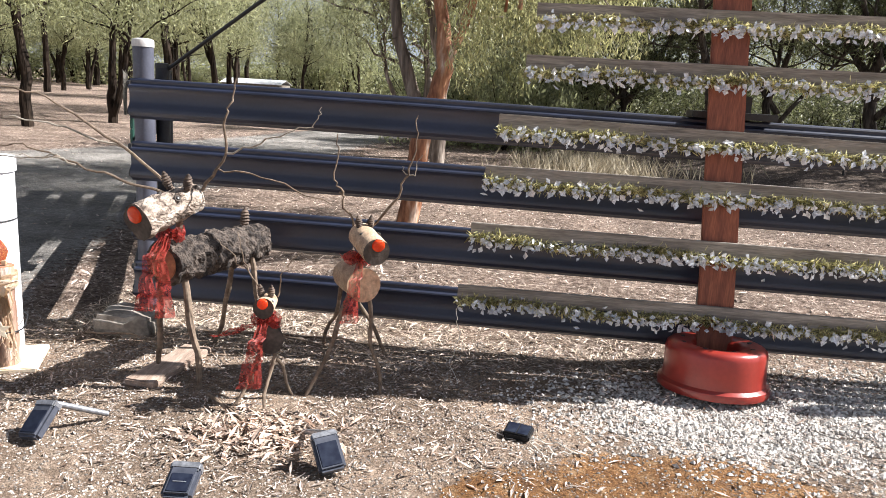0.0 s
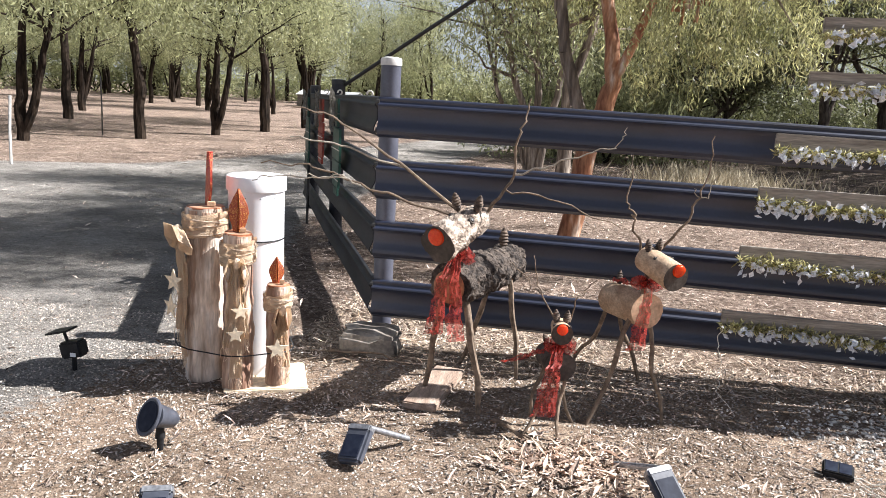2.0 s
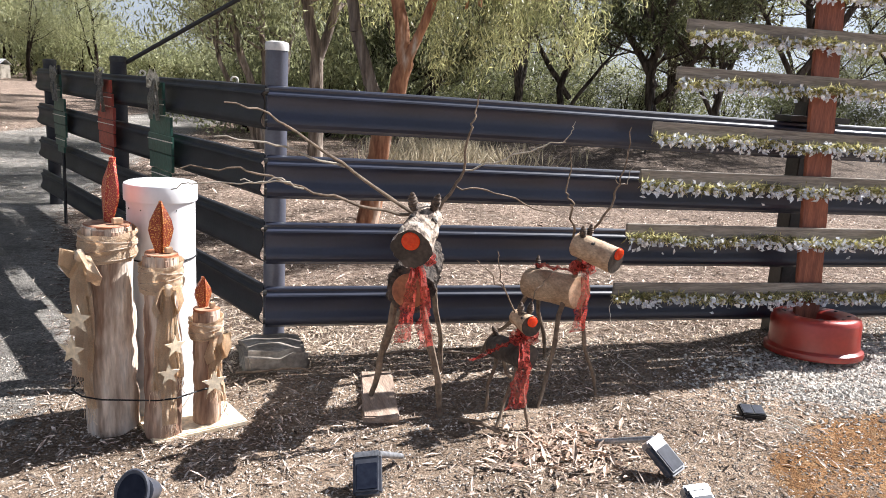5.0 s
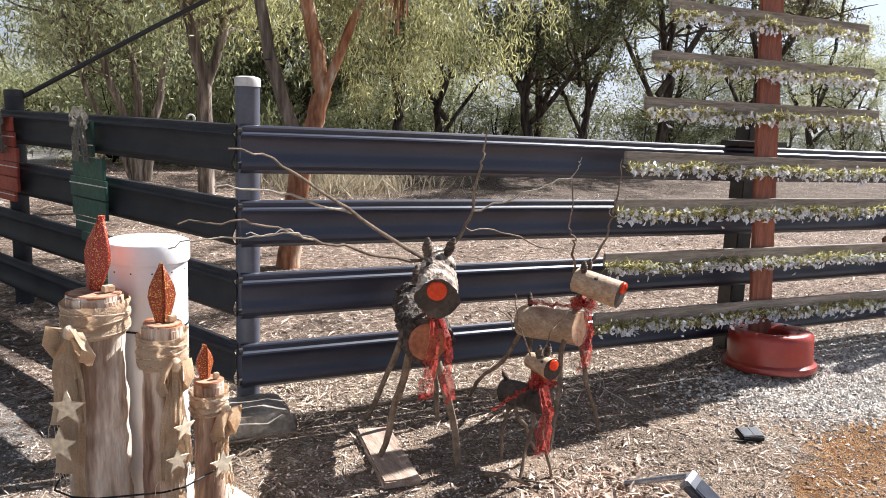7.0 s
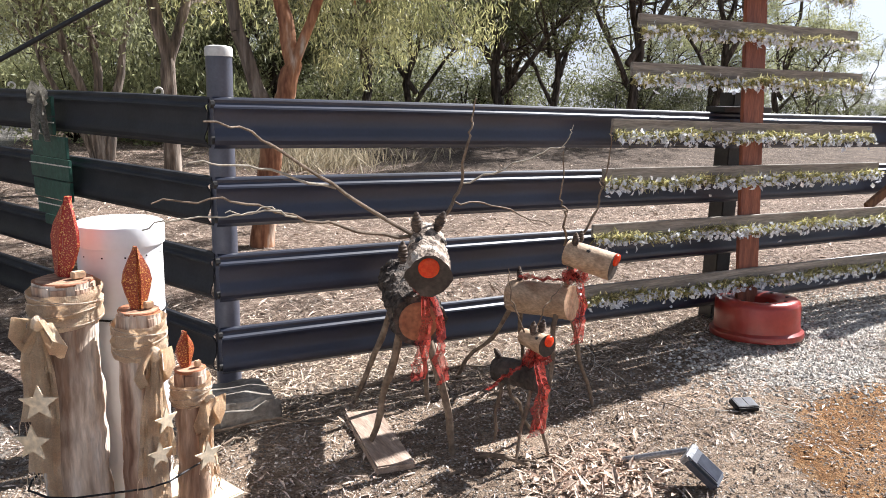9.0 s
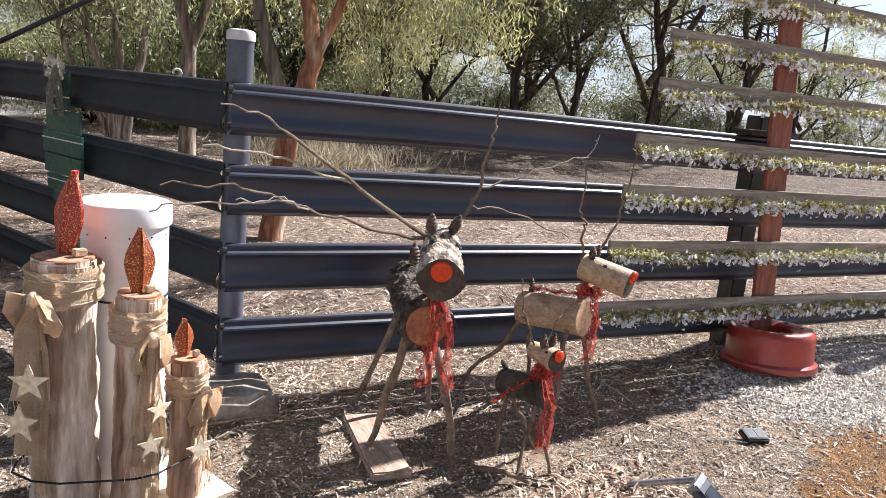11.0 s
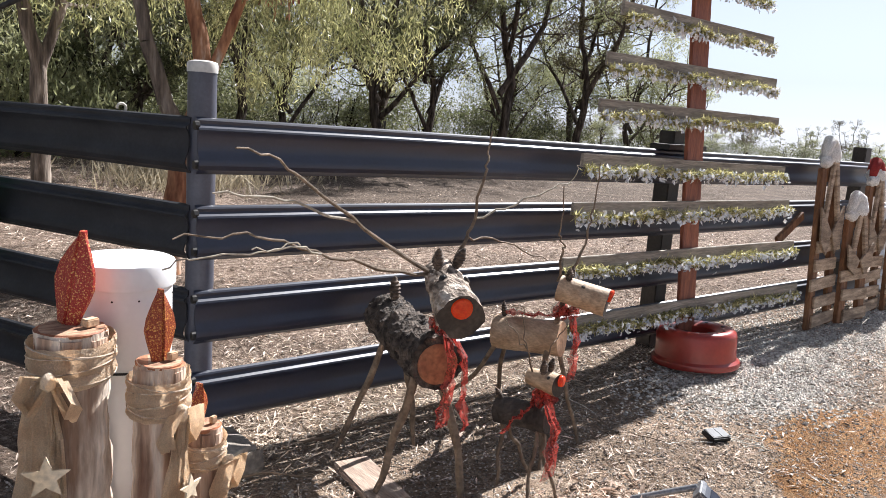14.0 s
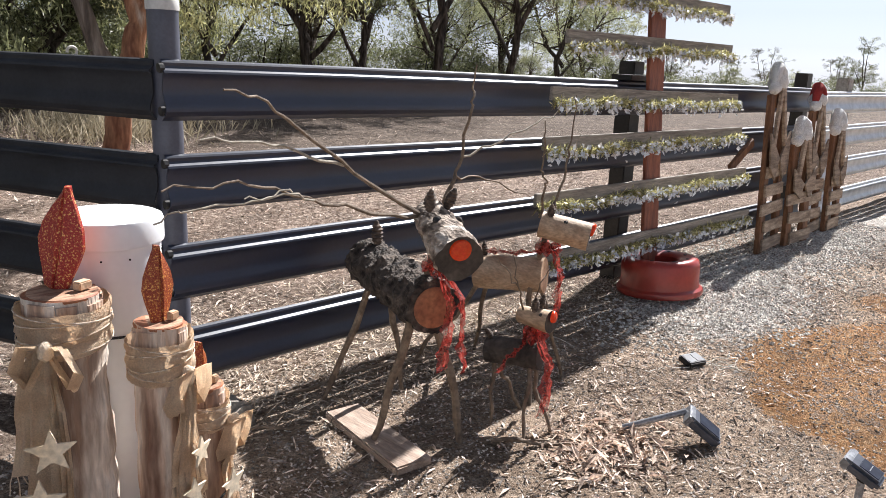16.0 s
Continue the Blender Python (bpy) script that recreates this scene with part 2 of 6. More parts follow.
def ground_material():
    m = bpy.data.materials.new("gravel_dirt_and_litter")
    m.use_nodes = True
    t = m.node_tree
    n, l = t.nodes, t.links
    b = n["Principled BSDF"]
    geo = n.new("ShaderNodeTexCoord")

    def noise_at(scale, detail=6, rough=0.6):
        q = n.new("ShaderNodeTexNoise")
        q.inputs["Scale"].default_value, q.inputs["Detail"].default_value, q.inputs["Roughness"].default_value = scale, detail, rough
        l.new(geo.outputs["Object"], q.inputs["Vector"])
        return q.outputs["Fac"]

    def ramp(fac, stops):
        q = n.new("ShaderNodeValToRGB")
        while len(q.color_ramp.elements) < len(stops):
            q.color_ramp.elements.new(0.5)
        for e, (p, c) in zip(q.color_ramp.elements, stops):
            e.position, e.color = p, (*c, 1)
        l.new(fac, q.inputs["Fac"])
        return q.outputs["Color"]

    def mixed(f, a, c, kind="MIX"):
        q = n.new("ShaderNodeMix")
        q.data_type, q.blend_type = "RGBA", kind
        if isinstance(f, float):
            q.inputs["Factor"].default_value = f
        else:
            l.new(f, q.inputs["Factor"])
        l.new(a, q.inputs["A"])
        l.new(c, q.inputs["B"])
        return q.outputs["Result"]

    zone = n.new("ShaderNodeAttribute")
    zone.attribute_name = "zone"
    sep = n.new("ShaderNodeSeparateColor")
    l.new(zone.outputs["Color"], sep.inputs["Color"])
    fine, mid, big = noise_at(85, 9, 0.8), noise_at(16, 9, 0.75), noise_at(1.6, 5)
    litter = ramp(mid, [(0.33, (0.085, 0.057, 0.043)), (0.51, (0.24, 0.178, 0.142)), (0.66, (0.60, 0.50, 0.418))])
    front = ramp(mid, [(0.30, (0.165, 0.112, 0.08)), (0.5, (0.34, 0.255, 0.19)), (0.7, (0.55, 0.452, 0.36))])
    drive = ramp(mid, [(0.30, (0.20, 0.187, 0.172)), (0.5, (0.285, 0.27, 0.25)), (0.7, (0.41, 0.392, 0.365))])
    white = ramp(mid, [(0.30, (0.32, 0.30, 0.275)), (0.5, (0.54, 0.51, 0.475)), (0.7, (0.72, 0.685, 0.64))])
    dirt = ramp(mid, [(0.34, (0.13, 0.058, 0.024)), (0.5, (0.29, 0.145, 0.058)), (0.64, (0.44, 0.29, 0.165))])

    def blurred_edge(ch):
        a = n.new("ShaderNodeMath")
        a.operation = "ADD"
        l.new(sep.outputs[ch], a.inputs[0])
        s = n.new("ShaderNodeMapRange")
        s.inputs["From Min"].default_value, s.inputs["From Max"].default_value = 0.3, 0.7
        s.inputs["To Min"].default_value, s.inputs["To Max"].default_value = -0.62, 0.62
        l.new(mid, s.inputs["Value"])
        l.new(s.outputs["Result"], a.inputs[1])
        q = n.new("ShaderNodeMapRange")
        q.inputs["From Min"].default_value, q.inputs["From Max"].default_value = 0.35, 0.65
        l.new(a.outputs["Value"], q.inputs["Value"])
        return q.outputs["Result"]

    fr = n.new("ShaderNodeAttribute")
    fr.attribute_name = "front"
    col = mixed(fr.outputs["Fac"], litter, front)
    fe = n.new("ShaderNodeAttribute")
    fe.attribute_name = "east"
    # Brown earth, its colour darkened to stand in for the trees' shade.
    tree_shaded_earth = ramp(mid, [(0.30, (0.036, 0.027, 0.021)), (0.48, (0.088, 0.066, 0.052)), (0.68, (0.23, 0.185, 0.15))])
    col = mixed(fe.outputs["Fac"], col, tree_shaded_earth)
    col = mixed(blurred_edge("Red"), col, drive)
    col = mixed(blurred_edge("Green"), col, white)
    col = mixed(blurred_edge("Blue"), col, dirt)
    spots = ramp(fine, [(0.36, (0.24, 0.225, 0.21)), (0.5, (0.95, 0.95, 0.95)), (0.63, (1.85, 1.82, 1.78))])
    col = mixed(0.85, col, spots, "MULTIPLY")
    broad = ramp(big, [(0.34, (0.52, 0.50, 0.48)), (0.64, (1.16, 1.14, 1.12))])
    col = mixed(0.8, col, broad, "MULTIPLY")
    l.new(col, b.inputs["Base Color"])
    b.inputs["Roughness"].default_value = 0.95
    b.inputs["Specular IOR Level"].default_value = 0.2
    bp = n.new("ShaderNodeBump")
    bp.inputs["Strength"].default_value, bp.inputs["Distance"].default_value = 1.0, 0.03
    l.new(fine, bp.inputs["Height"])
    l.new(bp.outputs["Normal"], b.inputs["Normal"])
    return m


# ---- mesh helpers ----
def finish(name, bm, mats, smooth=True):
    me = bpy.data.meshes.new(name)
    bm.normal_update()
    bm.to_mesh(me)
    bm.free()
    for m in (mats if isinstance(mats, (list, tuple)) else [mats]):
        me.materials.append(m)
    if smooth:
        me.polygons.foreach_set("use_smooth", [True] * len(me.polygons))
        me.set_sharp_from_angle(angle=radians(38))
    return me


def part(name, bm, material, parent=None, label="", smooth=True):
    ob = new(name, finish(name, bm, material, smooth))
    if parent:
        ob.parent = parent
    if label:
        ob["label"] = label
    return ob


def thing(name, label, category, group="", kind="", at=(0, 0, 0)):
    ob = new(name)
    ob.location = at
    ob.empty_display_size = 0.1
    return tagged(ob, label, category, group, kind)


def tube(bm, pts, radii, seg=10, mi=0, cap_mi=None, rough=0.0, rscale=8.0, end_round=False):
    """A swept tube along pts, with caps; rough: share by which the radius wanders."""
    pts = [Vector(p) for p in pts]
    if not isinstance(radii, (list, tuple)):
        radii = [radii] * len(pts)
    rings, up = [], None
    for i, p in enumerate(pts):
        d = (pts[min(i + 1, len(pts) - 1)] - pts[max(i - 1, 0)]).normalized()
        if up is None:
            up = d.orthogonal().normalized()
        up = (up - d * up.dot(d)).normalized()
        side = d.cross(up)
        ring = []
        for k in range(seg):
            a = 2 * math.pi * k / seg
            v = up * math.cos(a) + side * math.sin(a)
            r = radii[i]
            if rough:
                r *= 1 + rough * noise.noise((p + v * radii[i]) * rscale) + 0.5 * rough * noise.noise((p + v * radii[i]) * rscale * 3.1)
            ring.append(bm.verts.new(p + v * r))
        rings.append(ring)
    for a, b in zip(rings, rings[1:]):
        for k in range(seg):
            f = bm.faces.new((a[k], a[(k + 1) % seg], b[(k + 1) % seg], b[k]))
            f.material_index = mi
    for ring, flip in ((rings[0], True), (rings[-1], False)):
        f = bm.faces.new(ring[::-1] if flip else ring)
        f.material_index = mi if cap_mi is None else cap_mi
    return rings


def bent(a, b, n=6, wobble=0.02, seed=0):
    """Points from a to b with a natural wander."""
    a, b = Vector(a), Vector(b)
    out = []
    for i in range(n + 1):
        f = i / n
        w = wobble * math.sin(math.pi * f) if 0 < i < n else 0
        off = Vector((noise.noise((seed * 7.3 + f * 2.2, 1.7, 0)), noise.noise((seed * 7.3 + f * 2.2, 9.1, 0)), noise.noise((seed * 7.3 + f * 2.2, 4.4, 5))))
        out.append(a.lerp(b, f) + off * w * 2)
    return out


def box(bm, size, m, bevel=0.004, mi=0):
    r = bmesh.ops.create_cube(bm, size=1.0)
    vs = r["verts"]
    bmesh.ops.transform(bm, matrix=m @ Matrix.Diagonal((*size, 1)), verts=vs)
    es = list({e for v in vs for e in v.link_edges})
    fs = list({f for v in vs for f in v.link_faces})
    for f in fs:
        f.material_index = mi
    if bevel:
        bmesh.ops.bevel(bm, geom=es, offset=bevel, segments=2, affect="EDGES", material=-1)


def lathe(bm, profile, seg=40, mi=0, centre=(0, 0, 0), m=None):
    """A turned closed shape: profile of (radius, height), run round."""
    m = m or Matrix.Translation(centre)
    rings = []
    for r, z in profile:
        rings.append([bm.verts.new(m @ Vector((r * math.cos(2 * math.pi * k / seg), r * math.sin(2 * math.pi * k / seg), z))) for k in range(seg)])
    for a, b in zip(rings, rings[1:]):
        for k in range(seg):
            f = bm.faces.new((a[k], a[(k + 1) % seg], b[(k + 1) % seg], b[k]))
            f.material_index = mi
    return rings


def strip(bm, pts, widths, across, mi=0, wave=0.0, seed=0, thick=0.0015, cols=4):
    """A cloth ribbon along pts; across: its width's way."""
    pts = [Vector(p) for p in pts]
    across = Vector(across).normalized()
    rows = []
    for i, p in enumerate(pts):
        w = widths[i] if isinstance(widths, (list, tuple)) else widths
        d = (pts[min(i + 1, len(pts) - 1)] - pts[max(i - 1, 0)]).normalized()
        nrm = d.cross(across).normalized()
        rows.append([bm.verts.new(p + across * w * (k / cols - 0.5) + nrm * wave * noise.noise((k * 0.9 + seed * 3.7, i * 0.7, seed))) for k in range(cols + 1)])
    faces = []
    for a, b in zip(rows, rows[1:]):
        for k in range(cols):
            f = bm.faces.new((a[k], a[k + 1], b[k + 1], b[k]))
            f.material_index = mi
            faces.append(f)
    bmesh.ops.solidify(bm, geom=faces, thickness=thick)


def quads_mesh(name, centre, along, across, fold, material):
    """Many small bent blades as one mesh: numpy arrays of centre, half length, half width and fold vectors."""
    n = len(centre)
    v = np.empty((n, 6, 3))
    v[:, 0] = centre - along
    v[:, 1] = centre - across + fold
    v[:, 2] = centre + along * 0.15
    v[:, 3] = centre + across + fold
    v[:, 4] = centre + along
    v[:, 5] = centre
    v = v[:, [0, 1, 3, 4]]
    me = bpy.data.meshes.new(name)
    i = np.arange(n)[:, None] * 4
    faces = np.concatenate([i + [0, 1, 3], i + [0, 3, 2]], 0)
    me.from_pydata(v.reshape(-1, 3).tolist(), [], faces.tolist())
    me.materials.append(material)
    return me


def unit(a):
    return a / np.maximum(np.linalg.norm(a, axis=-1, keepdims=True), 1e-9)


# ---- ground ----
def smooth_step(e0, e1, x):
    t = np.clip((x - e0) / (e1 - e0), 0, 1)
    return t * t * (3 - 2 * t)


def ground_zones(x, y):
    """Shares of driveway, pale gravel, orange dirt and yard in front of the fence."""
    far_edge = np.interp(y, [3, 11, 12.5, 14, 19, 24, 30, 60], [-30, -12.5, -8.4, -7.6, -6.2, -5.2, -3.8, 6])
    near_edge = np.interp(y, [0, 4.5, 8.5, 14, 22, 30, 60], [-3.6, -2.7, -3.6, -3.4, -2.6, -0.5, 10])
    drive = smooth_step(-0.5, 0.5, x - far_edge) * (1 - smooth_step(-0.35, 0.35, x - near_edge))
    mound = np.exp(-(((x - 1.52) / 0.80) ** 2 + ((y - 3.74) / 0.48) ** 2) ** 1.5) + 0.75 * smooth_step(1.6, 2.3, x) * np.exp(-((y - 4.05 + 0.03 * (x - 2)) / 0.5) ** 2)
    wob = 0.10 * np.sin(x * 5.1 + 0.9 * np.sin(y * 4.3)) + 0.07 * np.sin(y * 9.3 + x * 4.1)
    edge = np.interp(x, [-0.4, 0.0, 0.3, 0.8, 1.2, 2.8, 5.0, 12.0], [1.2, 2.6, 3.05, 3.42, 3.38, 3.05, 2.85, 2.8]) + wob
    patch = 0.5 + 0.32 * np.sin(x * 2.4 + 1.1 * np.sin(y * 3.3)) * np.sin(y * 3.6 + 0.9 * np.sin(x * 2.7)) + 0.12 * np.sin(x * 7.1) * np.sin(y * 6.3 + x)
    rim = np.exp(-((edge - y - 0.22) / 0.30) ** 2)
    dirt = smooth_step(-0.05, 0.22, edge - y) * np.clip(0.42 + 0.50 * patch + 0.35 * rim, 0, 1) * (1 - smooth_step(10, 20, x)) * smooth_step(-0.45, 0.25, x + wob) * (0.4 + 0.6 * smooth_step(-1.5, 1.5, y))
    front = 1 - smooth_step(4.1, 5.0, y)
    return drive, np.clip(mound, 0, 1), np.clip(dirt, 0, 1), front


def ground_height(x, y):
    h = 0.010 * np.sin(x * 2.1 + 0.6) * np.sin(y * 2.7) + 0.006 * np.sin(x * 5.3 + y * 4.1) - 0.004
    bank = 0.50 * np.exp(-((y - 17.0 - 0.1 * x) / 1.9) ** 2) * smooth_step(2.5, 7, x) * (1 - smooth_step(40, 60, x))
    rise = 0.012 * np.clip(y - 9, 0, 60) * (1 - smooth_step(60, 200, np.abs(x)))
    fall = -0.022 * np.clip(np.hypot(x, y) - 38, 0, 3000) * smooth_step(-2, 8, x - 0.2 * y)
    return fall + h * np.clip(1.2 - 0.02 * np.abs(y - 3), 0, 1) + bank + rise * 0.3


u = np.linspace(-1, 1, 361)
gx = -0.5 + np.sinh(u * 7.2) / np.sinh(7.2) * 900
w = np.linspace(-1, 1, 361)
gy = 4.0 + np.sinh(w * 7.2) / np.sinh(7.2) * 900
GX, GY = np.meshgrid(gx, gy)
GZ = ground_height(GX, GY)
N = len(gx)
gverts = np.stack([GX, GY, GZ], -1).reshape(-1, 3)
idx = np.arange(N * N).reshape(N, N)
gfaces = np.stack([idx[:-1, :-1], idx[:-1, 1:], idx[1:, 1:], idx[1:, :-1]], -1).reshape(-1, 4)
gme = bpy.data.meshes.new("ground")
gme.from_pydata(gverts.tolist(), [], gfaces.tolist())
zr, zg, zb, zf = ground_zones(gverts[:, 0], gverts[:, 1])
za = gme.color_attributes.new("zone", "FLOAT_COLOR", "POINT")
za.data.foreach_set("color", np.stack([zr, zg, zb, np.ones_like(zr)], -1).ravel())
fa = gme.attributes.new("front", "FLOAT", "POINT")
fa.data.foreach_set("value", zf)
# Mask for the earth coloured dark as tree shade, eastward behind the fence.
ea = gme.attributes.new("east", "FLOAT", "POINT")
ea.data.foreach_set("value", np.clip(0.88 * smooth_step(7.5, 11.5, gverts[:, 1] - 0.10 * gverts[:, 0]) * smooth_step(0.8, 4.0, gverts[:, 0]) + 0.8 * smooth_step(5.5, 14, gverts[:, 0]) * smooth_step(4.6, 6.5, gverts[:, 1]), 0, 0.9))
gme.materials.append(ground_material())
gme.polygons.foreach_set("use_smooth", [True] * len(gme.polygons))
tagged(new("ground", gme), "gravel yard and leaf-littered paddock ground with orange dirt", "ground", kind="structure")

rng = np.random.default_rng(3)


def scatter(name, label, category, n, xr, yr, length, width, material, keep=None, tilt=0.25, lift=0.004):
    x, y = rng.uniform(*xr, n), rng.uniform(*yr, n)
    if keep is not None:
        k = rng.random(n) < keep(x, y)
        x, y = x[k], y[k]
    n = len(x)
    a = rng.uniform(0, 2 * math.pi, n)
    r1 = rng.random(n) ** 2.2
    ln = length[0] * (length[1] / length[0]) ** r1
    wd = width[0] * (width[1] / width[0]) ** rng.random(n) * (0.7 + 0.6 * r1)
    dz = rng.normal(0, tilt, n)
    along = unit(np.stack([np.cos(a), np.sin(a), dz], -1)) * ln[:, None] / 2
    across = unit(np.stack([-np.sin(a), np.cos(a), rng.normal(0, tilt, n)], -1)) * wd[:, None] / 2
    fold = np.stack([np.zeros(n), np.zeros(n), rng.uniform(0.1, 0.5, n) * wd], -1)
    z = ground_height(x, y) + lift + np.abs(along[:, 2])
    ob = new(name, quads_mesh(name, np.stack([x, y, z], -1), along, across, fold, material))
    return tagged(ob, label, category, kind="stuff")


def pebbles(name, label, n, xr, yr, size, material, keep):
    x, y = rng.uniform(*xr, n), rng.uniform(*yr, n)
    k = rng.random(n) < keep(x, y)
    x, y = x[k], y[k]
    n = len(x)
    s = rng.uniform(*size, n)
    base = np.array([[1, 0, 0], [0, 1, 0], [-1, 0, 0], [0, -1, 0], [0.1, 0.1, 0.75], [0, 0, -0.7]], float)
    v = base[None] * rng.uniform(0.55, 1.25, (n, 6, 1)) * s[:, None, None]
    a = rng.uniform(0, 6.283, n)
    c, sn = np.cos(a)[:, None], np.sin(a)[:, None]
    vx, vy = v[:, :, 0] * c - v[:, :, 1] * sn, v[:, :, 0] * sn + v[:, :, 1] * c
    v = np.stack([vx + x[:, None], vy + y[:, None], v[:, :, 2] + (ground_height(x, y) + s * 0.25)[:, None]], -1)
    f = np.array([[0, 1, 4], [1, 2, 4], [2, 3, 4], [3, 0, 4], [1, 0, 5], [2, 1, 5], [3, 2, 5], [0, 3, 5]])
    faces = (np.arange(n)[:, None, None] * 6 + f[None]).reshape(-1, 3)
    me = bpy.data.meshes.new(name)
    me.from_pydata(v.reshape(-1, 3).tolist(), [], faces.tolist())
    me.materials.append(material)
    return tagged(new(name, me), label, "gravel", kind="stuff")


# ---- fences ----
PROFILE = [(0.000, 0.000), (-0.008, -0.003), (-0.012, -0.010), (-0.011, -0.023), (-0.016, -0.030), (-0.031, -0.038), (-0.034, -0.046), (-0.024, -0.058),
           (-0.018, -0.075), (-0.018, -0.120), (-0.022, -0.138), (-0.032, -0.156), (-0.038, -0.172), (-0.038, -0.186), (-0.028, -0.204), (-0.012, -0.214), (-0.004, -0.222)]


def rail_mesh(name, length, material, drop=0.0):
    """A ribbed steel rail along +x, its face towards -y, its top at 0."""
    bm = bmesh.new()
    outer = PROFILE
    inner = [(y + 0.006, z + (0.002 if i < 8 else -0.0)) for i, (y, z) in enumerate(outer)]
    loop = outer + inner[::-1]
    stations = 9
    rings = []
    for s in range(stations):
        f = s / (stations - 1)
        sag = 0.003 * math.sin(f * 9)
        rings.append([bm.verts.new((f * length, y + 0.4 * sag, z + sag - drop * f)) for y, z in loop])
    m = len(loop)
    for a, b in zip(rings, rings[1:]):
        for k in range(m):
            bm.faces.new((a[k], b[k], b[(k + 1) % m], a[(k + 1) % m]))
    n = len(outer)
    for ring, flip in ((rings[0], False), (rings[-1], True)):
        for k in range(n - 1):
            q = (ring[k], ring[k + 1], ring[m - 2 - k], ring[m - 1 - k])
            bm.faces.new(q[::-1] if flip else q)
    bmesh.ops.recalc_face_normals(bm, faces=bm.faces)
    me = finish(name, bm, material)
    me.set_sharp_from_angle(angle=radians(24))
    return me


def round_post(parent, at, r, top, material, cap=None, name="post"):
    bm = bmesh.new()
    tube(bm, [(0, 0, -0.15), (0, 0, top * 0.3), (0, 0, top * 0.7), (0, 0, top)], r, 24)
    p = part(name, bm, material, parent)
    p.location = at
    if cap:
        bm = bmesh.new()
        rr = r * 1.06
        rings = lathe(bm, [(rr, -0.035), (rr, -0.004), (rr * 0.93, 0.006), (rr * 0.55, 0.012)], 24)
        bm.faces.new(rings[-1])
        c = part("post_cap", bm, cap, p, "pale moulded plastic cap")
        c.location = (0, 0, top)
    return p


RAIL_TOPS = (1.430, 1.080, 0.730, 0.380)
front_fence = thing("rail_fence", "dark navy ribbed steel rail fence of four rails along the yard", "fence", "yard fences")
FX, FY = -1.80, 4.462
front_mesh = rail_mesh("rail", 6.55, RAIL, 0.070)
for z in RAIL_TOPS:
    o = new("rail", front_mesh)
    o.parent, o.location = front_fence, (FX, FY, z)
round_post(front_fence, (-1.752, 4.522, 0), 0.057, 1.640, POSTP, CAPW)
for x, y, top in ((1.545, 4.545, 1.52), (4.70, 4.56, 1.50)):
    bm = bmesh.new()
    box(bm, (0.13, 0.12, top + 0.1), Matrix.Translation((x, y, top / 2 - 0.05)), 0.006)
    part("post", bm, DARKST, front_fence, "dark steel square post")
# a bracket of dark packing timber on the middle post's head
bm = bmesh.new()
box(bm, (0.44, 0.15, 0.035), Matrix.Translation((1.50, 4.455, 1.415)), 0.004)
part("packing_board", bm, DARKST, front_fence)
for z in RAIL_TOPS:
    for dz in (-0.03, -0.185):
        bm = bmesh.new()
        tube(bm, [(FX - 0.012, FY - 0.012, z + dz), (FX + 0.006, FY - 0.012, z + dz)], 0.018, 8)
        part("bolt", bm, DARKST, front_fence)

SD = Vector((-0.395, 0.919, 0)).normalized()
side_fence = thing("side_rail_fence", "dark navy ribbed steel rail fence running back beside the driveway", "fence", "yard fences")
ang = math.atan2(SD.y, SD.x)
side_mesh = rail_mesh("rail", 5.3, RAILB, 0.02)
for z in RAIL_TOPS:
    o = new("rail", side_mesh)
    o.parent = side_fence
    o.matrix_local = Matrix.Translation((-1.800, 4.500, z)) @ Matrix.Rotation(ang, 4, "Z") @ Matrix.Diagonal((1, -1, 1, 1))
# Side posts take the rails' charcoal: their shade is put into the colour.
for f, top in ((2.86, 1.55), (5.25, 1.50)):
    p = Vector((-1.76, 4.53, 0)) + SD * f
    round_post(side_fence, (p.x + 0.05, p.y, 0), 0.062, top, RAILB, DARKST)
bm = bmesh.new()
tube(bm, bent((-2.80, 7.16, 1.50), (0.75, 5.90, 3.67), 8, 0.01, 4), [0.017] * 9, 12)
part("slanting_pole", bm, DARKST, side_fence, "long dark steel pole rising from the post head")

galv_fence = thing("galvanised_rail_fence", "bare galvanised ribbed steel rail fence with concrete posts", "fence", "yard fences")
gmesh = rail_mesh("rail", 9.0, GALV, 0.02)
for z in RAIL_TOPS:
    for k in range(3):
        o = new("rail", gmesh)
        o.parent, o.location = galv_fence, (4.98 + 9.0 * k, 4.47 - 0.02 * k, z - 0.10 - 0.02 * k)
for k in range(9):
    bm = bmesh.new()
    box(bm, (0.15, 0.13, 1.62), Matrix.Translation((5.9 + 3.0 * k, 4.56, 0.66)), 0.012)
    part("post", bm, CONC, galv_fence, "pale concrete post")

# hooks on the side fence's top rail
for f in (0.40, 3.0, 1.95):
    bm = bmesh.new()
    p = Vector((-1.80, 4.50, 1.445)) + SD * f
    pts = [p + Vector((0, 0, -0.02)) + Vector((0.018 * math.cos(a), 0, 0.018 + 0.018 * math.sin(a))) for a in np.linspace(-1.6, 3.4, 10)]
    tube(bm, pts, 0.006, 6)
    tagged(part("wire_hook", bm, CABLE), "white plastic hook clipped on a fence rail", "hook", "rail hooks")


